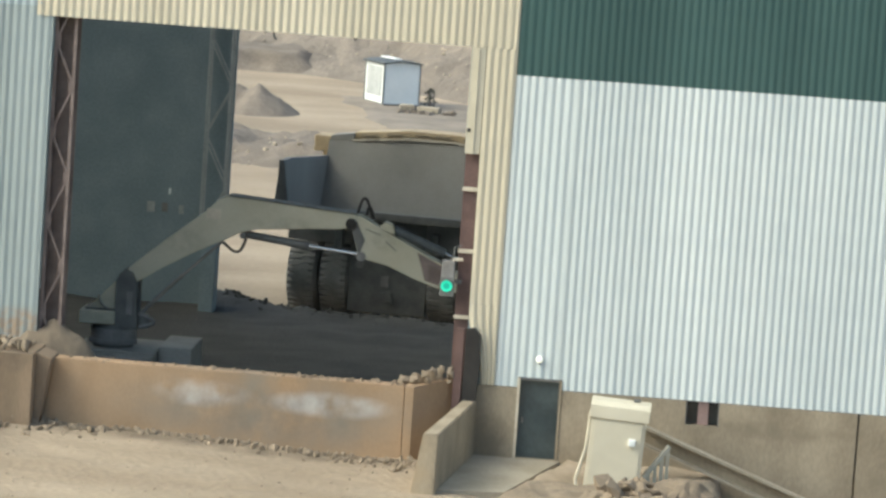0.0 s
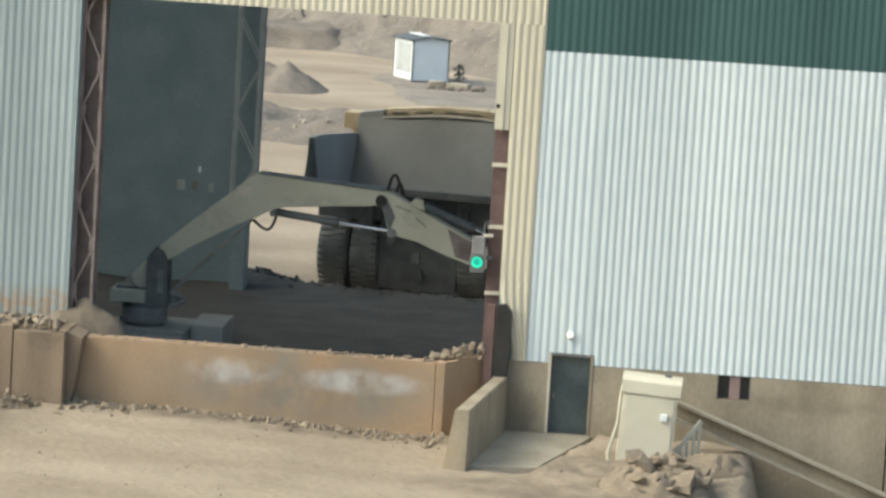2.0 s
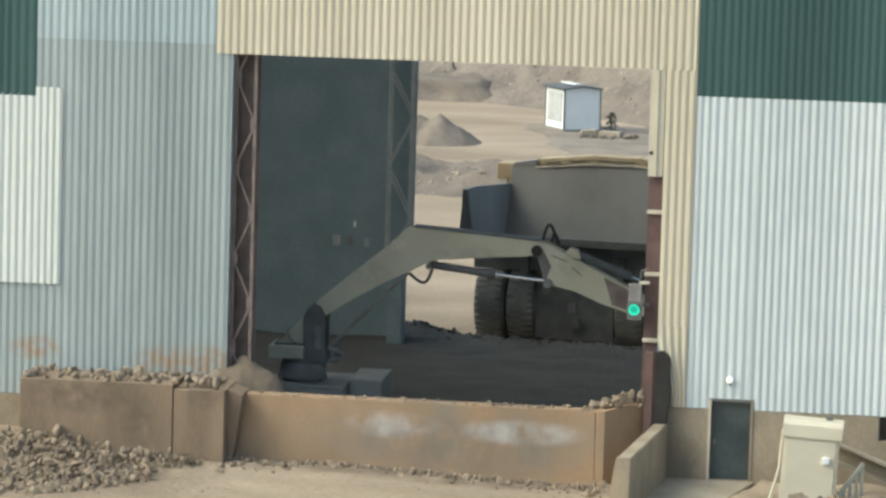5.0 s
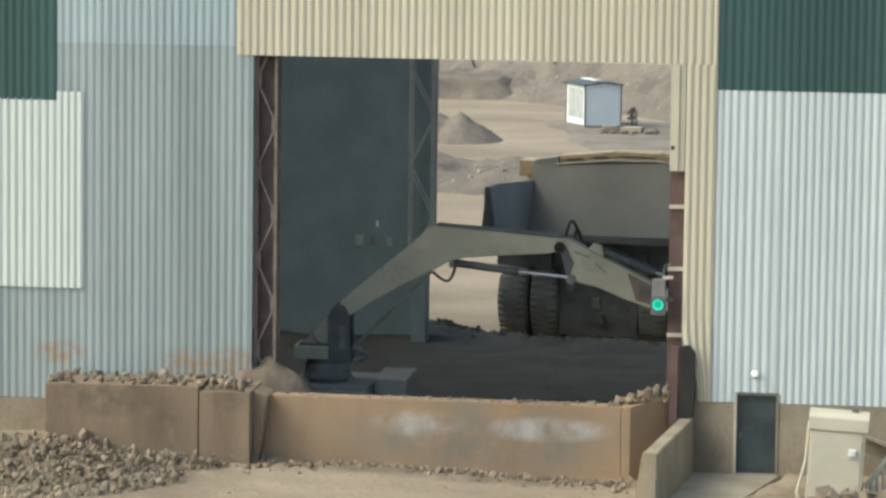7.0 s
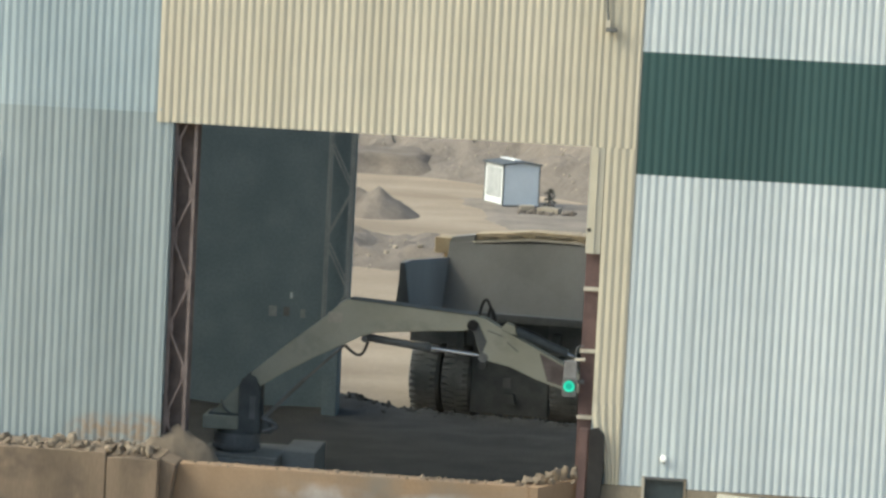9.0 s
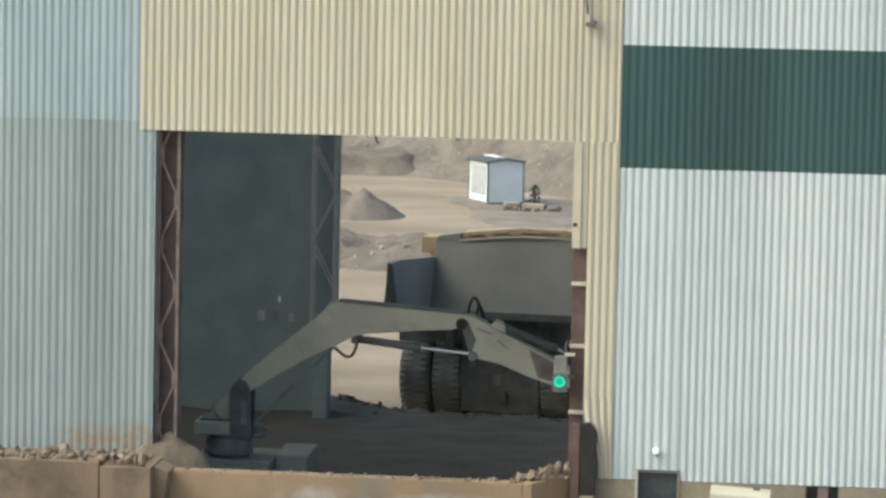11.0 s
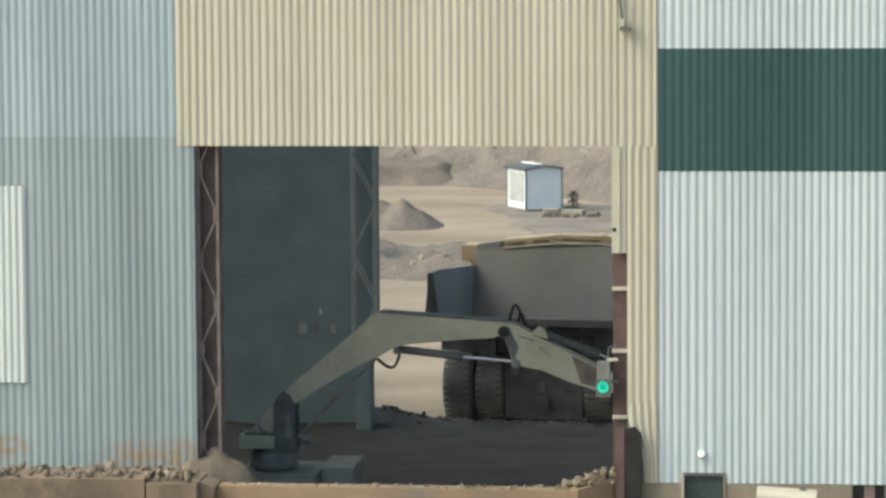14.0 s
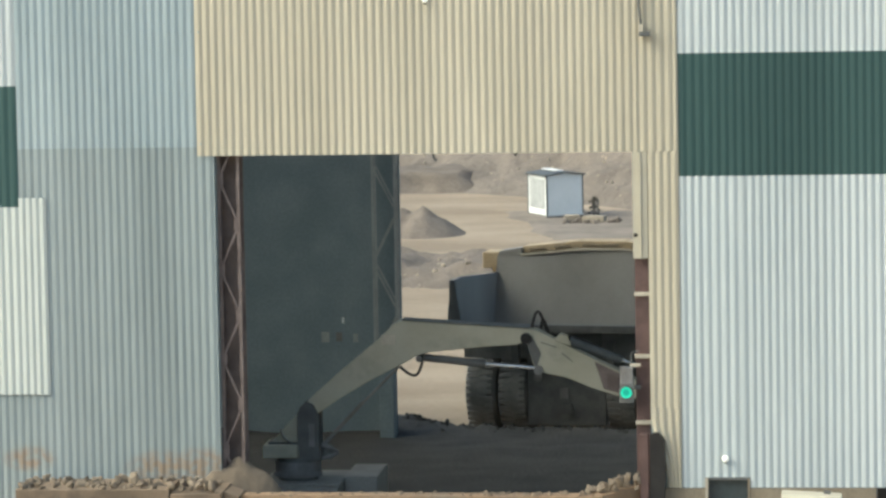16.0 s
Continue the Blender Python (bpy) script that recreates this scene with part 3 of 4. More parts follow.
# ---- rock breaker boom on its pedestal ----
def rock_breaker():
    ob = thing("rock_breaker", "dusty olive hydraulic boom on a pedestal inside the gateway", "boom", at=(0, 0, 0))
    y0, y1 = 5.7, 6.3
    boom = slab(B(), [(1.47, 3.58), (2.43, 4.42), (3.44, 5.24), (3.84, 5.64), (4.0, 5.74), (4.21, 5.79), (5.53, 5.71), (7.68, 5.54), (7.81, 5.38), (7.55, 5.16), (7.27, 5.09), (6.46, 5.04), (4.89, 4.9), (4.54, 4.8), (4.03, 4.52), (3.77, 4.4), (3.22, 4.12), (2.34, 3.61), (1.63, 3.13), (1.4, 3.25)], y0, y1, 0.03)
    boom = part("boom_arm", boom, M_BOOM, ob)
    part("stiffener", slab(B(), [(4.15, 5.785), (7.66, 5.54), (7.66, 5.575), (4.15, 5.815)], 5.66, 6.34), M_DARKSTEEL, boom)
    part("grab_plate", box(B(), 3.55, 3.95, y0 - 0.02, y0 + 0.01, 5.12, 5.4, 0.008), M_CREAMPAINT, boom)
    part("pin_boss", bar(B(), (4.6, 5.62, 4.72), (4.6, 6.38, 4.72), 0.09, seg=16), M_DARKSTEEL, boom)
    pin = part("stick_pin", bar(B(), (7.57, 5.6, 5.28), (7.57, 6.4, 5.28), 0.15, seg=20), M_BLACK, ob)
    stick = part("stick", slab(B(), [(7.5, 5.42), (7.79, 5.52), (8.65, 5.08), (9.57, 4.62), (10.2, 4.31), (10.7, 4.05), (10.75, 3.6), (10.4, 3.56), (10.11, 3.65), (9.41, 3.87), (8.63, 4.19), (8.04, 4.31), (7.82, 4.4), (7.62, 5.0)], 5.72, 6.28, 0.025), M_BOOM, ob)
    part("end_plate", slab(B(), [(7.5, 5.42), (7.72, 5.36), (7.98, 4.85), (7.84, 4.42), (7.62, 5.0)], 5.7, 5.716), M_DARKSTEEL, stick)
    part("wear_patch", slab(B(), [(9.45, 4.62), (10.2, 4.26), (10.3, 3.7), (9.7, 3.85)], 5.705, 5.722), M_BROWNSTEEL, stick, "scuffed rusty patch")
    part("slot", bar(B(), (7.98, 5.71, 5.16), (8.4, 5.71, 5.02), 0.05, 0.02), M_DARKSTEEL, stick)
    part("slot", bar(B(), (8.55, 5.71, 4.86), (8.85, 5.71, 4.62), 0.05, 0.02), M_DARKSTEEL, stick)
    cyl = part("stick_cylinder", bar(B(), (4.55, 6.0, 4.74), (6.32, 6.0, 4.54), 0.11, seg=16), M_DARKSTEEL, ob)
    part("gland", bar(B(), (6.22, 6.0, 4.55), (6.42, 6.0, 4.53), 0.135, seg=16), M_DARKSTEEL, cyl)
    part("rod", bar(B(), (6.4, 6.0, 4.53), (7.9, 6.0, 4.40), 0.055, seg=14), M_CHROME, cyl, "bright chromed rod")
    part("rod_eye", bar(B(), (7.9, 5.66, 4.39), (7.9, 6.34, 4.39), 0.13, seg=16), M_LATTICE, cyl)
    tool = part("tilt_cylinder", bar(B(), (8.75, 6.0, 5.16), (10.2, 6.0, 4.62), 0.12, seg=16), M_HUTTRIM, ob)
    part("tilt_bracket", slab(B(), [(8.3, 5.2), (8.5, 5.38), (8.72, 5.3), (8.8, 5.05)], 5.8, 6.2, 0.01), M_BOOM, tool)
    part("tilt_rod", bar(B(), (10.2, 6.0, 4.62), (10.6, 6.0, 4.46), 0.05, seg=12), M_CHROME, tool)
    for a, b, r in (((7.72, 5.85, 5.55), (8.14, 5.85, 5.45), 0.5), ((7.95, 6.1, 5.5), (8.16, 6.1, 5.4), 0.28)):
        part("hose", tube(B(), arc(a, b, (-0.03, 0, r)), 0.04), M_BLACK, ob, "looped black hose")
    part("hose", tube(B(), arc((4.05, 5.75, 4.5), (4.68, 5.75, 4.64), (0.10, 0, -0.32)), 0.04), M_BLACK, ob, "hanging black hose")
    part("hose", tube(B(), arc((8.3, 6.05, 5.3), (9.6, 6.05, 4.95), (0.0, 0, 0.10)), 0.035), M_BLACK, ob)
    for s in (5.55, 6.45):
        lift = part("lift_cylinder", bar(B(), (1.85, s, 2.3), (2.9, s, 3.4), 0.055, seg=14), M_LATTICE, ob)
        part("lift_rod", bar(B(), (2.9, s, 3.4), (3.95, s, 4.42), 0.035, seg=12), M_LATTICE, lift)
    # pedestal
    house = part("swing_house", slab(B(), [(0.45, 2.42), (1.2, 2.42), (1.2, 3.2), (1.1, 3.14)], 5.6, 6.4, 0.02), M_BOOM, ob)
    part("house_rail", box(B(), 0.35, 1.25, 5.55, 6.45, 2.36, 2.42), M_DARKSTEEL, house)
    part("house_box", box(B(), 0.22, 1.2, 5.35, 6.65, 2.0, 2.36, 0.05), M_BOOM, house)
    part("hose", tube(B(), arc((0.72, 5.5, 2.8), (1.0, 5.5, 2.42), (-0.05, 0, -0.05)), 0.03), M_RUBBER, house)
    for s in (5.5, 6.38):
        part("clevis_plate", slab(B(), [(1.18, 1.9), (1.18, 3.2), (1.26, 3.42), (1.44, 3.54), (1.62, 3.48), (1.76, 3.2), (1.76, 2.4), (1.84, 1.9)], s, s + 0.12, 0.01), M_DARKSTEEL, ob)
    part("clevis_face", box(B(), 1.5, 1.66, 5.46, 5.5, 2.3, 2.95, 0.01), M_LATTICE, ob)
    part("motor_hose", tube(B(), arc((1.9, 5.35, 2.0), (1.9, 5.35, 2.35), (0.42, 0, 0.0)), 0.05), M_LATTICE, ob)
    part("swing_motor", bar(B(), (2.0, 5.5, 1.95), (2.0, 5.5, 2.35), 0.16, seg=16), M_DARKSTEEL, ob)
    part("slew_ring", bar(B(), (1.12, 6.0, 1.5), (1.12, 6.0, 1.86), 0.64, seg=32), M_LATTICE, ob)
    for k in range(24):
        q = math.pi * k / 24 + math.pi
        part("tooth", box(B(), 1.12 + 0.655 * math.cos(q) - 0.03, 1.12 + 0.655 * math.cos(q) + 0.03, 6.0 + 0.655 * math.sin(q) - 0.03, 6.0 + 0.655 * math.sin(q) + 0.03, 1.44, 1.56), M_LATTICE, ob)
    part("ring_flange", bar(B(), (1.12, 6.0, 1.86), (1.12, 6.0, 1.98), 0.58, seg=32), M_DARKSTEEL, ob)
    part("pedestal_drum", bar(B(), (1.12, 6.0, 0.3), (1.12, 6.0, 1.5), 0.56, seg=32), M_DARKSTEEL, ob)
    part("base_plate", box(B(), 0.2, 2.4, 5.0, 7.0, 1.26, 1.34, 0.02), M_DIM, ob)
    part("concrete_base", box(B(), 0.15, 2.35, 4.9, 8.2, 0.0, 1.25, 0.04), M_DIM, ob, "dark grey concrete base")
    part("concrete_step", box(B(), 2.37, 3.3, 6.2, 8.6, 0.0, 1.36, 0.05), M_DIM, ob, "dark grey concrete block")
    return ob


rock_breaker()
plinth_block = tagged(part("column_pier", box(B(), 1.3, 1.78, 22.95, 23.9, 0.0, 2.4, 0.04), M_LINER), "dark grey steel pier on the ore floor", "pier")

# dim machinery seen inside
machine = thing("control_panel", "dim grey equipment panel on the dark back wall", "panel")
part("cover", box(B(), -0.68, -0.42, 23.975, 24.0, 3.02, 3.36), M_DIMSTEEL, machine)
part("cover", box(B(), -0.2, 0.0, 23.985, 24.0, 3.05, 3.34), M_LATTICE, machine)
part("cover", box(B(), 0.36, 0.52, 23.975, 24.0, 3.02, 3.3), M_DIMSTEEL, machine)
part("indicator", box(B(), 0.0, 0.08, 23.96, 24.0, 3.64, 3.83), M_HUT, machine, "small white indicator light")

# gate signal
sig = thing("traffic_signal", "grey signal box with a lit green lamp on the post", "signal")
part("housing", box(B(), 10.52, 10.86, -0.22, 0.05, 4.28, 5.2, 0.03), M_LATTICE, sig)
part("bracket", box(B(), 10.78, 11.05, -0.1, 0.02, 5.2, 5.27), M_CREAMPAINT, sig)
part("bracket", box(B(), 10.88, 11.05, -0.06, 0.0, 4.6, 4.7), M_DARKSTEEL, sig)
part("conduit", tube(B(), [(10.8, -0.05, 5.2), (10.82, -0.05, 5.55), (11.0, 0.0, 5.6)], 0.02), M_DARKSTEEL, sig)
part("lens", bar(B(), (10.68, -0.25, 4.54), (10.68, -0.2, 4.54), 0.15, seg=24), M_SIGNAL, sig, "glowing green lens")
part("lens_core", bar(B(), (10.68, -0.262, 4.54), (10.68, -0.24, 4.54), 0.085, seg=20), M_SIGNAL_DEEP, sig)
part("back_plate", box(B(), 10.5, 10.88, -0.228, -0.2, 4.27, 4.76, 0.004), M_DARKSTEEL, sig)
hood = B()
for i in range(13):
    a = math.pi * i / 12
    b = math.pi * (i + 1) / 12
    if i < 12:
        bar(hood, (10.68 + 0.17 * math.cos((a + b) / 2), -0.36, 4.54 + 0.17 * math.sin((a + b) / 2)), (10.68 + 0.17 * math.cos((a + b) / 2), -0.21, 4.54 + 0.17 * math.sin((a + b) / 2)), 0.05, 0.012)
part("hood", hood, M_DARKSTEEL, sig)
part("lens_rim", bar(B(), (10.68, -0.235, 4.54), (10.68, -0.2, 4.54), 0.175, seg=24), M_DARKSTEEL, sig)


# round wall lamps
def wall_lamp(x, z, lit=True):
    ob = thing("wall_lamp", "small round white bulkhead lamp on the cladding", "lamp", "wall lamps", at=(x, -0.06, z))
    part("base", bar(B(), (0, 0.06, 0), (0, -0.04, 0), 0.085, seg=20), M_CREAMPAINT, ob)
    b = B()
    bmesh.ops.create_uvsphere(b, u_segments=20, v_segments=10, radius=0.09, matrix=Matrix.Translation((0, -0.05, 0)) @ Matrix.Diagonal((1, 0.7, 1, 1)))
    part("globe", b, M_LAMP, ob)
    part("stem", bar(B(), (0, 0.02, -0.14), (0, 0.02, -0.09), 0.03, seg=8), M_DARKSTEEL, ob)
    return ob


wall_lamp(13.23, 2.78)
wall_lamp(5.58, 14.82)
arm = thing("pipe_lamp", "dark pipe with a small floodlight hung on the cream cladding", "lamp")
part("pipe", tube(B(), [(11.12, -0.14, 19.0), (11.13, -0.14, 14.6), (11.19, -0.2, 14.0)], 0.035), M_DARKSTEEL, arm)
part("fitting", box(B(), 11.13, 11.25, -0.3, -0.1, 13.92, 14.1, 0.01), M_CREAMPAINT, arm)
part("lamp_head", box(B(), 11.14, 11.42, -0.42, -0.12, 13.8, 13.9, 0.015), M_DARKSTEEL, arm)
stub = thing("hook", "short dark stub under the gateway lintel", "hook")
part("shank", bar(B(), (7.87, 0.06, 10.84), (7.85, 0.06, 10.72), 0.04, seg=8), M_DARKSTEEL, stub)
hook = thing("hook", "small dark hook under the gateway lintel", "hook")
part("shank", bar(B(), (5.72, 0.06, 10.84), (5.72, 0.06, 10.68), 0.03, seg=8), M_DARKSTEEL, hook)
part("tip", bar(B(), (5.72, 0.06, 10.7), (5.80, 0.06, 10.6), 0.03, seg=8), M_DARKSTEEL, hook)


# ---- enclosure and rails by the door ----
def enclosure():
    ob = thing("electrical_enclosure", "cream steel electrical cabinet with a sloped hood, standing on earth", "cabinet", at=(0, 0, 0))
    body = part("body", box(B(), 14.72, 16.12, -3.1, -2.3, -0.15, 1.95, 0.03), M_CAB, ob)
    hood = B()
    for_p = [(-3.17, 1.84), (-3.15, 2.16), (-2.98, 2.25), (-2.2, 2.25), (-2.2, 1.84)]
    a = [hood.verts.new((14.66, y, z)) for y, z in for_p]
    b = [hood.verts.new((16.18, y, z)) for y, z in for_p]
    hood.faces.new(a)
    hood.faces.new(b[::-1])
    for i in range(5):
        hood.faces.new((a[(i + 1) % 5], a[i], b[i], b[(i + 1) % 5]))
    bmesh.ops.recalc_face_normals(hood, faces=hood.faces[:])
    bmesh.ops.bevel(hood, geom=hood.edges[:], offset=0.015, segments=2, affect="EDGES")
    part("hood", hood, M_CAB, ob)
    d = part("door_panel", box(B(), 14.82, 16.04, -3.13, -3.1, 0.0, 1.78, 0.01), M_CAB, ob)
    part("hinge", box(B(), 14.79, 14.82, -3.14, -3.1, 1.3, 1.45), M_CAB, d)
    part("hinge", box(B(), 14.79, 14.82, -3.14, -3.1, 0.35, 0.5), M_CAB, d)
    part("lock_box", box(B(), 15.72, 15.9, -3.22, -3.13, 1.22, 1.4, 0.03), M_HUT, d, "white lock cover")
    part("conduit", tube(B(), [(14.68, -3.0, 2.0), (14.66, -3.05, 1.0), (14.5, -3.1, 0.2), (14.55, -3.15, 0.0)], 0.04), M_CAB, ob)
    pivot = Vector((15.4, -2.7, 0))
    ob.matrix_basis = Matrix.Translation(pivot) @ Matrix.Rotation(radians(3.2), 4, "Y") @ Matrix.Translation(-pivot - Vector((0.05, 0, 0)))
    part("lug", box(B(), 15.72, 15.9, -2.55, -2.4, 2.24, 2.33, 0.02), M_DARKSTEEL, ob)
    return ob


enclosure()
chan = thing("stair_stringer", "pale steel channel stringer running down into the trench", "stringer")
p0, p1 = Vector((16.0, -1.2, 1.45)), Vector((22.5, -1.2, -0.96))
part("top_flange", bar(B(), p0, p1, 0.30, 0.07), M_SLAB, chan)
part("bottom_flange", bar(B(), p0 + Vector((0, 0, -0.45)), p1 + Vector((0, 0, -0.45)), 0.30, 0.07), M_SLAB, chan)
part("web", bar(B(), p0 + Vector((0, 0.1, -0.225)), p1 + Vector((0, 0.1, -0.225)), 0.02, 0.38), M_PLINTH, chan)
bar_th = thing("guard_rail", "short pale steel guard rail beside the cabinet", "rail")
part("top_rail", bar(B(), (16.15, -2.4, 0.25), (16.78, -2.0, 1.08), 0.09, 0.09), M_CAB, bar_th)
for x, t in ((16.30, 0.25), (16.46, 0.5), (16.62, 0.75), (16.76, 0.97)):
    part("post", bar(B(), (x, -2.4 + 0.4 * t, -0.3), (x, -2.4 + 0.4 * t, 0.25 + 0.81 * t), 0.085, 0.085), M_CAB, bar_th)


# ---- hut on the far pad ----
def hut():
    ob = thing("site_hut", "small white panelled cabin with a low gable roof and dark edges", "cabin", at=(0.22, 103.75, 0.05))
    ob.rotation_euler = (0, 0, radians(28))
    w, dp, h = 2.05, 2.5, 2.2
    part("skid", box(B(), 0.0, w, 0.1, dp - 0.1, -0.05, 0.12), M_DARKSTEEL, ob)
    front = slab(B(), [(0, 0.12), (w, 0.12), (w, h), (w / 2, h + 0.10), (0, h)], 0.0, dp)
    part("cabin_body", front, M_HUT, ob)
    for x in (0.0, w):
        part("corner_post", box(B(), x - 0.03, x + 0.03, -0.03, 0.06, 0.1, h), M_HUTTRIM, ob)
    part("corner_post", box(B(), -0.03, 0.03, dp - 0.06, dp + 0.04, 0.1, h), M_HUTTRIM, ob)
    part("sill_rail", box(B(), -0.03, w + 0.03, -0.03, 0.0, 0.08, 0.15), M_FAR, ob)
    part("window_panel", box(B(), -0.035, 0.0, 0.3, dp - 0.3, 0.45, h - 0.2, 0.01), M_DIMSTEEL, ob, "pale grey window panel")
    for s in (0, 1):
        a, b = ((-0.1, h - 0.01), (w / 2, h + 0.12)) if s == 0 else ((w / 2, h + 0.12), (w + 0.1, h - 0.01))
        part("roof_sheet", slab(B(), [a, b, (b[0], b[1] + 0.07), (a[0], a[1] + 0.07)], -0.1, dp + 0.1), M_HUTTRIM, ob)
    part("roof_edge", bar(B(), (-0.1, -0.1, h + 0.03), (w / 2, -0.1, h + 0.17), 0.06, 0.04), M_HUTTRIM, ob)
    part("roof_edge", bar(B(), (w / 2, -0.1, h + 0.17), (w + 0.1, -0.1, h + 0.03), 0.08, 0.05), M_HUTTRIM, ob)
    part("ridge_cap", box(B(), w / 2 - 0.3, w / 2 + 0.1, 0.4, dp - 0.2, h + 0.2, h + 0.25, 0.01), M_HUT, ob, "white ridge cap")
    part("eave_strip", box(B(), -0.14, -0.08, -0.1, dp + 0.1, h - 0.04, h + 0.06), M_HUTTRIM, ob)
    return ob


hut()


# ---- haul truck beyond the shed ----
def haul_truck():
    ob = thing("haul_truck", "dusty yellow mine haul truck with an empty grey dump body", "truck", at=(7.1, 26.9, -0.45))
    ob.rotation_euler = (0, 0, radians(-8))

    def wheel(x, y, face):
        r, w = 1.36, 1.02
        t = thing("wheel", "", "")
        t.parent = ob
        t.location = (x, y, r)
        tyre = B()
        ring = [(0.0, 0.62), (0.0, 1.16), (0.10, 1.28), (0.26, r), (w - 0.26, r), (w - 0.10, 1.28), (w, 1.16), (w, 0.62)]
        seg = 40
        rows = [[tyre.verts.new((u - w / 2, rr * math.cos(2 * math.pi * k / seg), rr * math.sin(2 * math.pi * k / seg))) for u, rr in ring] for k in range(seg)]
        for k in range(seg):
            a, b = rows[k], rows[(k + 1) % seg]
            for i in range(len(ring) - 1):
                tyre.faces.new((a[i], a[i + 1], b[i + 1], b[i]))
        part("tyre", tyre, M_RUBBER, t)
        tread = B()
        for k in range(seg):
            for side in (-1, 1):
                q = 2 * math.pi * (k + (0.5 if side > 0 else 0)) / seg
                bmesh.ops.create_cube(tread, size=1.0, matrix=Matrix.Rotation(q, 4, "X") @ Matrix.Translation((side * 0.24, r, 0)) @ Matrix.Diagonal((0.40, 0.07, 0.11, 1)))
        tagged(part("tread", tread, M_RUBBER, t), kind="stuff")
        rim = B()
        bar(rim, (-w / 2 + 0.06, 0, 0), (w / 2 - 0.06, 0, 0), 0.64, seg=28)
        part("rim", rim, M_YELLOW, t)
        part("hub", bar(B(), (face * (w / 2 - 0.06), 0, 0), (face * (w / 2 + 0.02), 0, 0), 0.32, seg=20), M_YELLOW, t)
        return t

    for x, f in ((-2.93, -1), (-1.83, -1), (1.83, 1), (2.93, 1)):
        wheel(x, 0.9, f)
    for x, f in ((-2.6, -1), (2.6, 1)):
        wheel(x, 6.4, f)
    # open-tailed dump body: floor falling forward, side walls, front wall and canopy
    y_t, y_m, y_f = -1.3, 3.2, 5.3
    w = 3.3

    def plate(bm, pts, thick):
        vs = [bm.verts.new(c) for c in pts]
        f = bm.faces.new(vs)
        bmesh.ops.solidify(bm, geom=[f], thickness=thick)

    fl = B()
    plate(fl, [(-w, y_t, 3.73), (w, y_t, 3.73), (w, y_m, 3.0), (-w, y_m, 3.0)], 0.14)
    tray = part("dump_body", fl, M_TRAY, ob)
    fw = B()
    plate(fw, [(-w, y_m, 3.0), (w, y_m, 3.0), (w + 0.3, y_f, 5.43), (0.8, y_f, 5.67), (-0.8, y_f, 5.67), (-w - 0.3, y_f, 5.43)], 0.12)
    part("front_wall", fw, M_TRAY, tray)
    for s in (-1, 1):
        sw = B()
        slab_pts = [(y_t, 3.65), (y_m, 2.95), (y_f - 0.35, 4.85), (y_f - 0.5, 4.9), (y_t + 1.0, 5.25), (y_t + 0.1, 5.23)]
        a = [sw.verts.new((s * (w + 0.09 * (z - 2.95)), y, z)) for y, z in slab_pts]
        b = [sw.verts.new((s * (w + 0.14 + 0.09 * (z - 2.95)), y, z)) for y, z in slab_pts]
        sw.faces.new(a)
        sw.faces.new(b[::-1])
        for i in range(6):
            j = (i + 1) % 6
            sw.faces.new((a[j], a[i], b[i], b[j]))
        bmesh.ops.recalc_face_normals(sw, faces=sw.faces[:])
        side = part("side_wall", sw, M_TRAY, tray)
        part("tail_cheek", slab(B(), [(s * (w + 0.18), 5.25), (s * (w + 0.34), 5.25), (s * (w + 0.36), 4.6), (s * (w + 0.40), 4.2), (s * (w + 0.46), 3.6), (s * (w - 0.06), 3.6)], y_t - 0.10, y_t + 0.06, 0.01), M_DARKSTEEL, side, "dark worn plate edge")
        for k in range(4):
            part("side_rib", box(B(), s * (w + 0.32), s * (w + 0.46), y_t + 0.9 + 1.4 * k, y_t + 1.15 + 1.4 * k, 3.65, 4.55), M_YELLOW, side)
    part("tail_edge", bar(B(), (-w - 0.1, y_t, 3.70), (w + 0.1, y_t, 3.68), 0.24, 0.24), M_DARKSTEEL, tray)
    for (xa, za), (xb, zb) in (((-w + 0.55, 5.47), (-0.8, 5.67)), ((-0.8, 5.67), (0.8, 5.67)), ((0.8, 5.67), (w - 0.55, 5.47))):
        part("canopy_lip", bar(B(), (xa, y_f - 0.06, za - 0.02), (xb, y_f - 0.06, zb - 0.02), 0.06, 0.06), M_CREAMPAINT, tray)
        canopy = part("canopy", slab(B(), [(xa, za + 0.0), (xb, zb + 0.0), (xb, zb + 0.24), (xa, za + 0.24)], y_f + 0.12, y_f + 1.2, 0.02), M_RAIL, tray, "dusty ochre canopy over the cab")
        for k in (0.28, 0.72):
            xm, zm = xa + (xb - xa) * k, za + (zb - za) * k
            part("slot", bar(B(), (xm - 0.28, y_f + 0.115, zm + 0.12 - 0.28 * (zb - za) / (xb - xa)), (xm + 0.28, y_f + 0.115, zm + 0.12 + 0.28 * (zb - za) / (xb - xa)), 0.09, 0.02), M_DARKSTEEL, canopy)
    for s in (-1, 1):
        part("corner_plate", slab(B(), [(s * (w + 0.28), 5.36), (s * (w - 0.58), 5.42), (s * (w - 0.58), 5.70), (s * (w + 0.24), 5.56)], y_f - 0.02, y_f + 0.7, 0.02), M_TRAY, tray)
    part("cab_visor", box(B(), -w - 0.9, -w - 0.2, y_f + 0.3, y_f + 1.4, 4.95, 5.5, 0.05), M_RAIL, ob, "dusty ochre visor beside the canopy")
    part("visor_post", box(B(), -w - 0.7, -w - 0.6, y_f + 0.9, y_f + 1.0, 2.8, 4.96), M_YELLOW, ob)
    for x in (-1.6, -0.5, 0.5, 1.6):
        part("rib", box(B(), x - 0.12, x + 0.12, -0.9, 2.6, 2.5, 3.2), M_DARKSTEEL, tray)
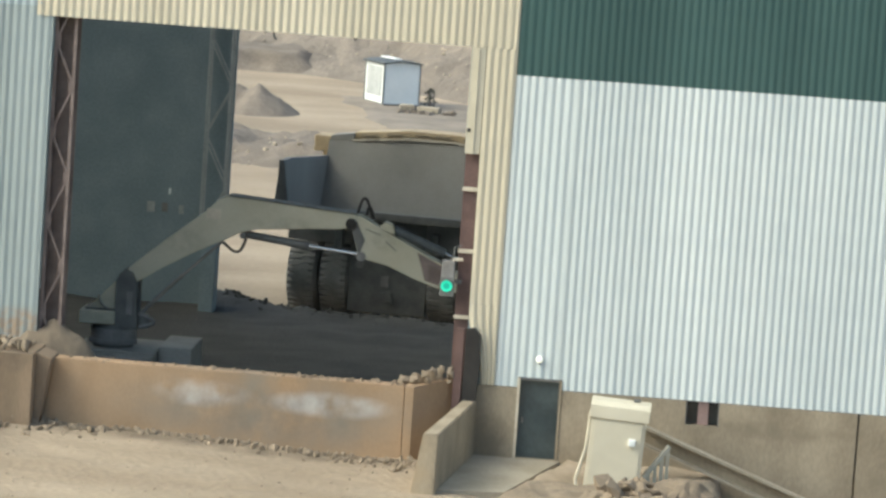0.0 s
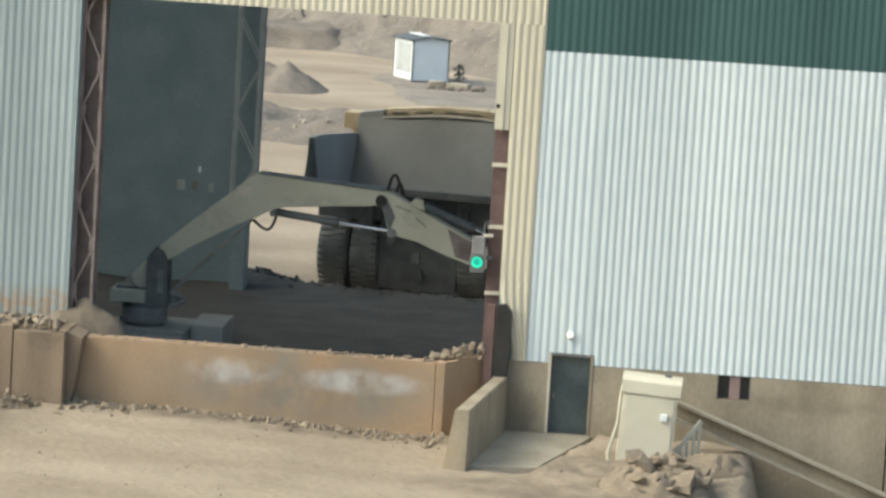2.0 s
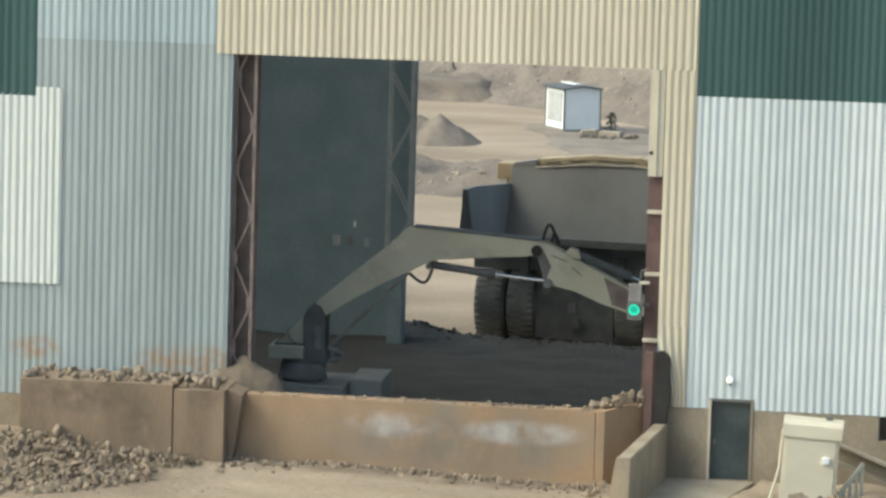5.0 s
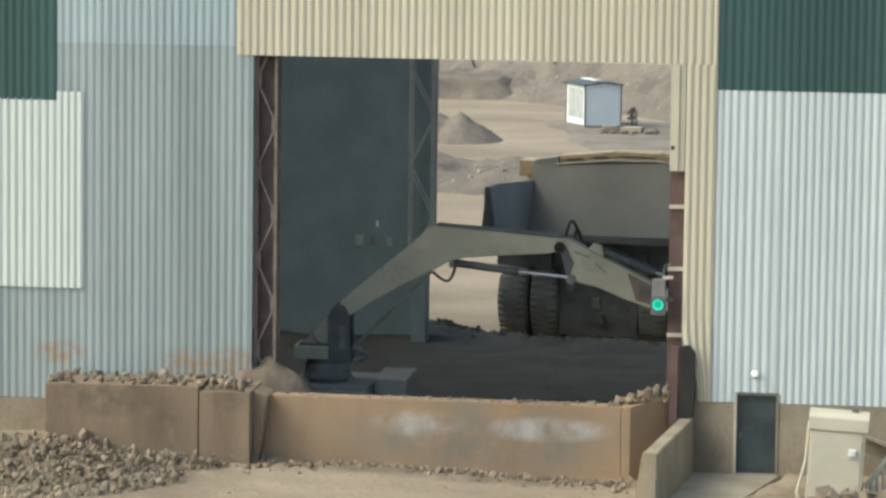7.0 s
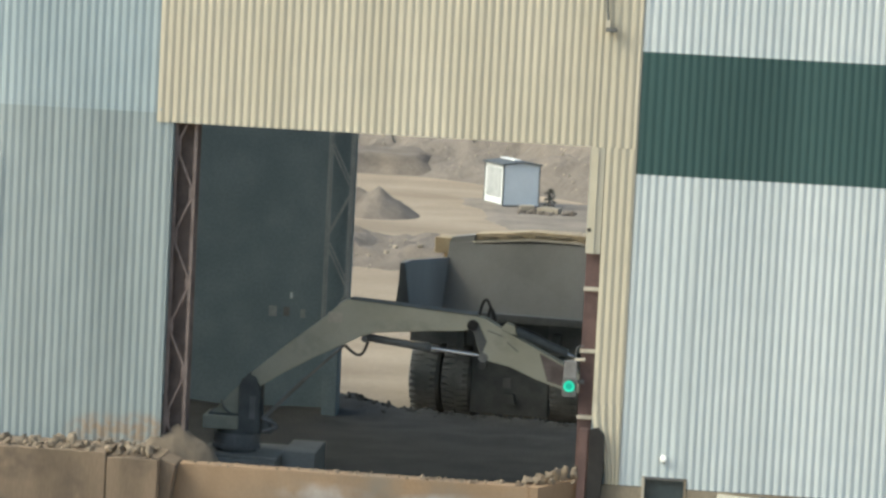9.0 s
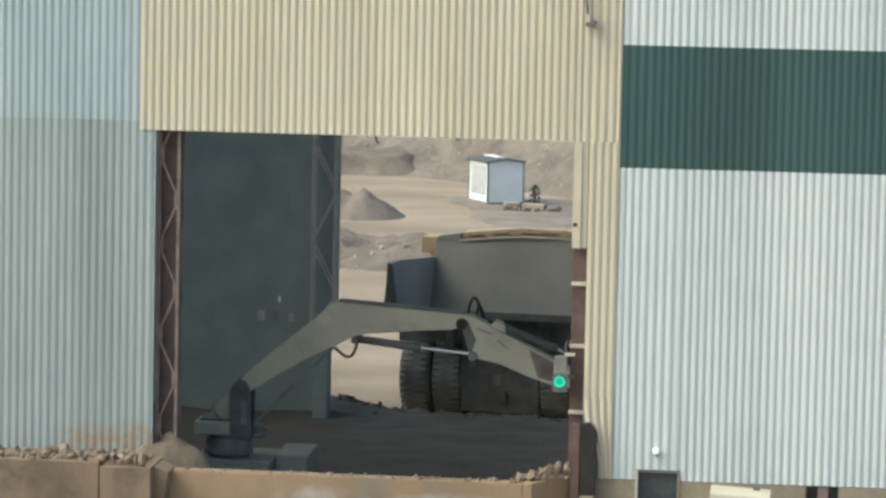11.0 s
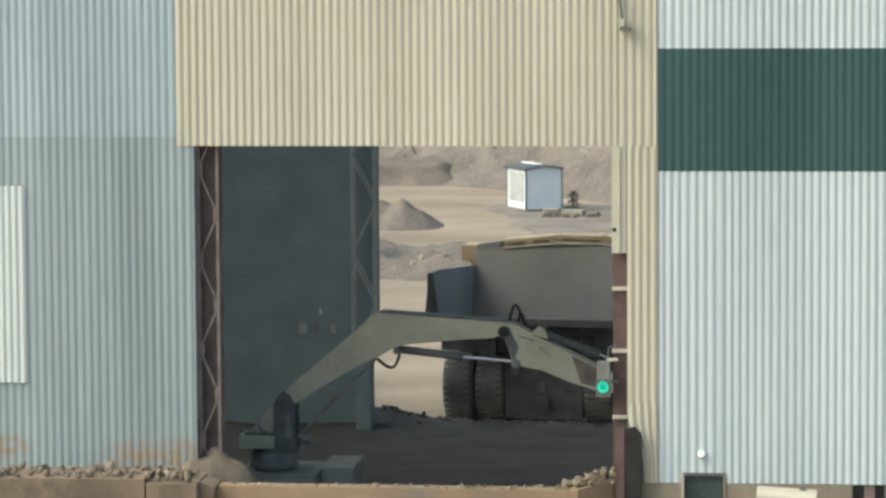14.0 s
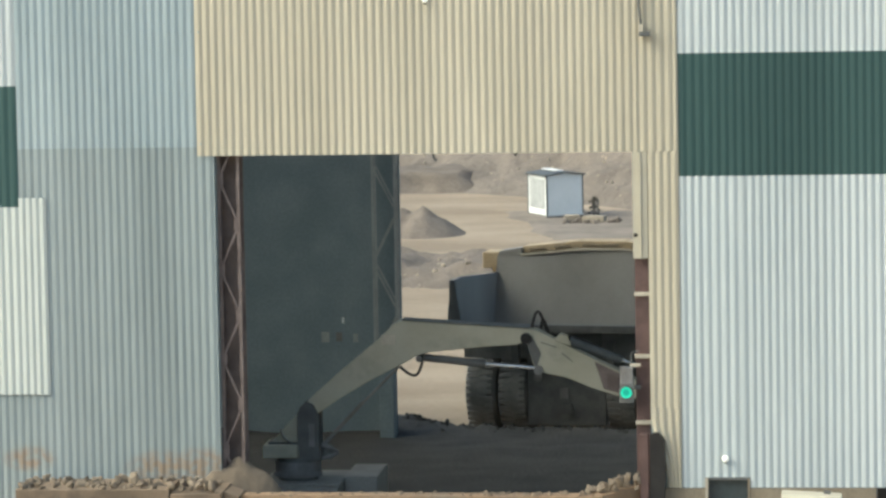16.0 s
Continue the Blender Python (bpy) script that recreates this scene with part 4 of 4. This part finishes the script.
    # chassis, axle, tanks
    for x in (-0.75, 0.75):
        part("frame_rail", box(B(), x - 0.2, x + 0.2, 0.3, 9.0, 1.6, 2.6, 0.03), M_DARKSTEEL, ob)
    part("rear_axle", bar(B(), (-1.5, 0.9, 1.33), (1.5, 0.9, 1.33), 0.55, seg=24), M_DARKSTEEL, ob)
    part("axle_housing", box(B(), -0.7, 0.7, 0.1, 1.6, 0.75, 2.0, 0.15), M_DARKSTEEL, ob)
    part("rear_box", box(B(), -1.32, 1.32, -0.3, 0.1, 0.35, 3.62, 0.05), M_DARKSTEEL, ob)
    part("tail_lamp", box(B(), -0.22, 0.06, -0.36, -0.3, 1.25, 1.62, 0.02), M_LATTICE, ob)
    part("tail_lamp", bar(B(), (-0.95, -0.36, 1.95), (-0.95, -0.3, 1.95), 0.15, seg=18), M_LATTICE, ob)
    part("tail_lamp", bar(B(), (0.55, -0.36, 1.95), (0.55, -0.3, 1.95), 0.12, seg=18), M_LATTICE, ob)
    part("tow_eye", slab(B(), [(-0.25, 0.75), (0.25, 0.75), (0.18, 1.1), (-0.18, 1.1)], -0.5, -0.3, 0.02), M_DARKSTEEL, ob)
    part("belly_guard", box(B(), -2.6, 2.6, 2.2, 2.5, 0.35, 2.4, 0.05), M_DARKSTEEL, ob)
    part("mud_flap", box(B(), -3.4, -1.25, -0.5, -0.45, 2.6, 3.62), M_RUBBER, ob)
    part("mud_flap", box(B(), 1.25, 3.4, -0.5, -0.45, 2.6, 3.62), M_RUBBER, ob)
    part("fuel_tank", box(B(), -2.7, -1.3, 3.0, 4.9, 1.3, 2.4, 0.1), M_YELLOW, ob)
    part("deck", box(B(), -3.0, 3.0, 6.2, 8.6, 2.6, 2.8), M_YELLOW, ob)
    part("cab", box(B(), -3.35, -1.4, 6.3, 8.1, 2.8, 5.1, 0.08), M_YELLOW, ob)
    part("engine_hood", box(B(), -1.1, 1.1, 6.3, 9.0, 1.6, 2.9, 0.08), M_YELLOW, ob)
    return ob


haul_truck()


# ---- heaps, berms and loose stone ----
def heap(name, cx, cy, rx, ry, h, mat, label, seed, lumps=((0, 0, 1),), kind="", soft=0.0):
    def z(x, y):
        v = 0.0
        for dx, dy, k in lumps:
            d = math.hypot((x - cx - dx * rx) / (rx * (0.55 + 0.45 * k)), (y - cy - dy * ry) / ry)
            v = max(v, k * max(0.0, 1 - d))
        v = 1 - (1 - v) ** (1.0 + soft)
        return h * v * (1 + 0.12 * ns(x, y, 1.6, seed)) + 0.06 * ns(x, y, 2.2, seed) - 0.12 + ground_height(cx, cy)
    n = 46
    xs = [cx - 1.5 * rx + 3.0 * rx * i / n for i in range(n + 1)]
    ys = [cy - 1.3 * ry + 2.6 * ry * i / n for i in range(n + 1)]
    ob = terrain(name, xs, ys, z, mat)
    return tagged(ob, label, "heap", "", kind)


heap("stockpile", -5.4, 95.6, 2.3, 3.0, 1.5, M_HEAP, "conical grey gravel heap on the quarry floor", 3.0, ((0, 0, 1), (-0.45, 0.1, 0.95)))


def berm_height(x, y):
    c = 74.6 + 1.2 * ns(x, 0, 0.08, 2.0)
    d = max(0.0, 1 - abs(y - c) / 6.0)
    top = 1.2 + 0.35 * ns(x, 0, 0.35, 1.0) + 0.3 * ns(x, y, 0.9, 3.0) + 0.16 * ns(x, y, 2.2, 6.0)
    return top * min(1.0, 1.7 * d) - 0.25 + 0.1 * ns(x, y, 2.6, 4.0)


berm = terrain("berm", steps((-45, -12, 1.0), (-12, 14, 0.25), (14, 60, 1.0)), steps((67, 83, 0.3)), berm_height, M_HEAP)
tagged(berm, "long low grey earth berm across the quarry floor", "berm", "", "structure")

rnd = random.Random(5)
rub = []
for k in range(1900):
    x = rnd.uniform(-9.5, 0.0)
    y = rnd.uniform(-7.0, -2.1)
    if x > -1.2 and y < -2.1 - (0.3 - x) * 1.2:
        continue
    if y < -4.2 - 2.6 * smooth(0.0, -4.0, x):
        continue
    rub.append((x, y, ground_height(x, y) + rnd.uniform(0.0, 0.3) * smooth(-7, -3, y), rnd.uniform(0.04, 0.11) * rnd.choice((1, 1, 1, 1.8))))
stones("rubble", rub, M_ROCK, "loose broken tan rock banked before the block wall", "rubble", 1)
foot = [(x := rnd.uniform(0.2, 10.6), y := -1.1 - abs(rnd.gauss(0, 0.35 + 0.4 * smooth(7.5, 10, x) + 0.5 * smooth(3.0, 0.5, x))), ground_height(x, y) + 0.02, rnd.uniform(0.025, 0.09) * rnd.choice((1, 1, 1, 1.5))) for _ in range(620)]
stones("wall_foot_stones", foot, M_ROCK, "scattered small stones along the wall foot", "stones", 2)
tops = [(rnd.uniform(-5.1, 0.2), rnd.uniform(-1.9, -0.3), 2.24 + rnd.uniform(0, 0.12), rnd.uniform(0.06, 0.2)) for _ in range(130)]
tops += [(rnd.uniform(0.7, 9.8), rnd.uniform(-0.95, -0.45), 1.95, rnd.uniform(0.03, 0.09)) for _ in range(90)]
tops += [(x := rnd.uniform(9.6, 11.0), rnd.uniform(-0.7, 0.2), 1.98 + 0.42 * smooth(9.7, 10.9, x) * rnd.random(), rnd.uniform(0.06, 0.14)) for _ in range(70)]
stones("wall_top_rubble", tops, M_ROCK, "loose rubble lying along the wall tops", "rubble", 3)


def mound_height(x, y):
    d1 = math.hypot((x - 17.0) / 1.5, (y + 3.9) / 1.2)
    d2 = math.hypot((x - 15.8) / 1.7, (y + 6.3) / 1.5)
    v = 0.22 * smooth(1.0, 0.35, d1) + 0.5 * smooth(1.0, 0.3, d2)
    rough = 0.16 * ns(x, y, 1.6, 3.0) + 0.12 * abs(ns(x, y, 3.5, 5.0)) + 0.05 * ns(x, y, 8.0, 6.0)
    rough += 0.14 * max(0.0, ns(x, y, 2.4, 9.0)) ** 0.5
    return ground_height(x, y) + v + rough * smooth(0.0, 0.3, v) - 0.3 * smooth(0.12, 0.0, v)


mound = terrain("earth_mound", steps((13.6, 18.7, 0.07)), steps((-8.4, -2.4, 0.07)), mound_height, M_DUST)
tagged(mound, "broken dusty tan earth mound beside the trench", "mound")
clods = []
for k in range(190):
    x, y = rnd.gauss(15.9, 1.1), rnd.gauss(-5.8, 0.8)
    clods.append((x, y, mound_height(x, y) - 0.02, rnd.uniform(0.05, 0.13) * rnd.choice((1, 1, 1.8, 2.8, 3.8))))
for k in range(16):
    x, y = rnd.uniform(14.7, 17.0), rnd.uniform(-6.9, -5.5)
    clods.append((x, y, mound_height(x, y) + 0.06, rnd.uniform(0.28, 0.5)))
stones("earth_clods", clods, M_DUST, "angular dry earth slabs broken over the mound", "clods", 4, (0.22, 0.5))
for p in mound.data.polygons:
    p.use_smooth = False


def ledge_height(x, y):
    side = smooth(-4.6, -6.4, x + 0.6 * ns(x, y, 0.4, 3.0))
    return side * (1.25 + 0.2 * ns(x, y, 0.6, 2.0)) * smooth(121.0, 122.6, y + 0.4 * ns(x, 0, 0.7, 4.0)) * smooth(134, 127, y) - 0.1


ledge = terrain("ledge", steps((-22, -4, 0.3)), steps((120.0, 135, 0.35)), ledge_height, M_HEAP)
tagged(ledge, "low dark earth bank at the slope foot", "bank", "", "structure")


def spread_height(x, y):
    side = (x - (-1.9 + (104.0 - y) * 0.248)) + 0.7 * ns(x, y, 0.35, 6.0)
    return ground_height(x, y) - 0.12 + 0.2 * smooth(-0.6, 0.9, side) + 0.03 * ns(x, y, 1.4, 5.0)


spread = terrain("gravel_spread", steps((-4, 14, 0.4)), steps((78, 108, 0.5)), spread_height, M_SPREAD)
tagged(spread, "thin grey gravel spread over the pad by the hut", "gravel", "", "structure")
shrub = thing("dry_shrub", "small dusty olive shrub growing beside the hut", "shrub", at=(2.6, 105.3, 0.0))
part("stem", tube(B(), [(0, 0, -0.05), (0.02, 0.02, 0.3), (-0.03, 0.0, 0.7)], 0.03), M_BROWNSTEEL, shrub)
crown = B()
for k in range(150):
    h = rnd.random() ** 0.8
    wide = 0.42 * (1 - 0.75 * h)
    c = Vector((rnd.gauss(0, wide * 0.6), rnd.gauss(0, wide * 0.6), 0.05 + 0.95 * h))
    bmesh.ops.create_grid(crown, x_segments=1, y_segments=1, size=rnd.uniform(0.03, 0.06), matrix=Matrix.Translation(c) @ Euler((rnd.uniform(0, 6), rnd.uniform(0, 6), rnd.uniform(0, 6))).to_matrix().to_4x4())
tagged(part("crown", crown, M_LEAF, shrub), kind="stuff")
for x, y, r, l in ((1.35, 101.3, 8, 0.75), (2.25, 101.0, -12, 1.15)):
    slab_ob = part("concrete_slab", box(B(), 0, l, 0, 0.7, -0.05, 0.38, 0.04), M_SLAB)
    slab_ob.matrix_world = pose(x, y, 0, 0, 0, r)
    tagged(slab_ob, "broken grey concrete slab lying by the hut", "slab", "slabs by the hut")
heap("spill_mound", 0.36, 0.3, 1.9, 0.95, 2.65, M_DUST, "dusty tan spill heap at the column foot", 2.0, ((0, 0, 1), (0.12, 0.1, 0.93), (-0.16, -0.2, 0.9)), soft=0.6)
heap("spill_mound", 10.45, -0.05, 1.1, 0.7, 2.55, M_ROCK, "dusty tan spill heap behind the wall end", 5.0)
scree = []
for k in range(500):
    x, y = rnd.uniform(-16, 12), rnd.uniform(99, 140)
    z = slope_height(x, y)
    if z > 0.35:
        scree.append((x, y, z, rnd.uniform(0.04, 0.16)))
stones("scree", scree, M_SLAB, "grey scattered boulders on the quarry slope", "boulders", 6)
bm_st = [(x := rnd.uniform(-14, 12), y := rnd.uniform(69, 74), berm_height(x, y) + 0.02, rnd.uniform(0.03, 0.12)) for _ in range(120)]
stones("berm_stones", bm_st + [(x := rnd.uniform(-10, 8), y := rnd.uniform(69.3, 73), berm_height(x, y) + 0.05, rnd.uniform(0.14, 0.26)) for _ in range(12)], M_SLAB, "pale stones lying on the berm", "stones", 7)
lumps = []
for k in range(260):
    x = rnd.uniform(1.7, 10.5)
    edge = 25.0 + 0.8 * ns(x, 0, 0.5, 4.4) + 1.0 * smooth(3.5, 1.5, x)
    y = edge - abs(rnd.gauss(0.5, 0.45))
    lumps.append((x, y, ore_height(x, y), rnd.uniform(0.03, 0.085) * (1 + 0.6 * smooth(4.5, 2.0, x))))
stones("ore_lumps", lumps, M_ORE, "dark ore lumps along the rim of the shed floor", "ore", 9)
pebbles = []
for k in range(900):
    x, y = rnd.uniform(-6, 18), rnd.uniform(-13, -1.2)
    if 10.3 < x < 13.4 and y > -5.6:
        continue
    pebbles.append((x, y, ground_height(x, y), rnd.uniform(0.012, 0.05)))
stones("pebbles", pebbles, M_ROCK, "small stones strewn over the yard", "pebbles", 10)
hutst = [(rnd.uniform(1.3, 4.2), rnd.uniform(100.0, 102.4), 0.1, rnd.uniform(0.05, 0.2)) for _ in range(70)]
stones("hut_stones", hutst, M_SLOPE, "broken concrete and stones beside the hut", "stones", 8)

# ---- cladding sheets, five ribs each, cut to fit at the end of a run ----
PITCH = 0.2085
RUN_FROM = {"cream_sheet": 9.482, "white_sheet": 16.115, "green_sheet": 16.115}
RIB_DEPTH = {"galvanised_sheet": 0.017, "bluish_galvanised_sheet": 0.018, "green_sheet": 0.014, "cream_sheet": 0.024}
MESHES = {}
for x0, x1, z0, z1, mat, lift, name in SHEETS:
    x = x0
    while x < x1 - 0.01:
        w = 5 * PITCH
        if x == x0 and mat.name in RUN_FROM:
            w = 4 * PITCH + (RUN_FROM[mat.name] - x0) % PITCH
        w = min(w, x1 - x)
        key = (round(w, 3), round(z1 - z0, 3), mat.name)
        if key not in MESHES:
            MESHES[key] = sheet_mesh(w, z1 - z0, max(1, round(w / PITCH)), RIB_DEPTH.get(mat.name, 0.023))
            MESHES[key].materials.append(mat)
        ob = new(name, MESHES[key])
        ob.parent = wall_front
        ob.location = (x, -lift, z0)
        x += w

# screw heads in rows on the galvanised sheets
sv, sf = [], []
for z in (14.05, 11.12):
    for k in range(24):
        if (k * 7 + int(z * 3)) % 3 == 0:
            continue
        x, y = -5.3 + PITCH * (k + 0.52), -0.07 - (0.012 if z > 11 else 0)
        n = len(sv)
        sv += [(x - 0.018, y, z - 0.03), (x + 0.018, y, z - 0.03), (x + 0.018, y, z + 0.03), (x - 0.018, y, z + 0.03), (x, y - 0.015, z)]
        sf += [(n, n + 1, n + 4), (n + 1, n + 2, n + 4), (n + 2, n + 3, n + 4), (n + 3, n, n + 4), (n, n + 3, n + 2, n + 1)]
sm = bpy.data.meshes.new("screw_heads")
sm.from_pydata(sv, [], sf)
sm.materials.append(M_GALV_UP)
screws = new("screw_heads", sm)
screws.parent = wall_front
tagged(screws, kind="stuff")
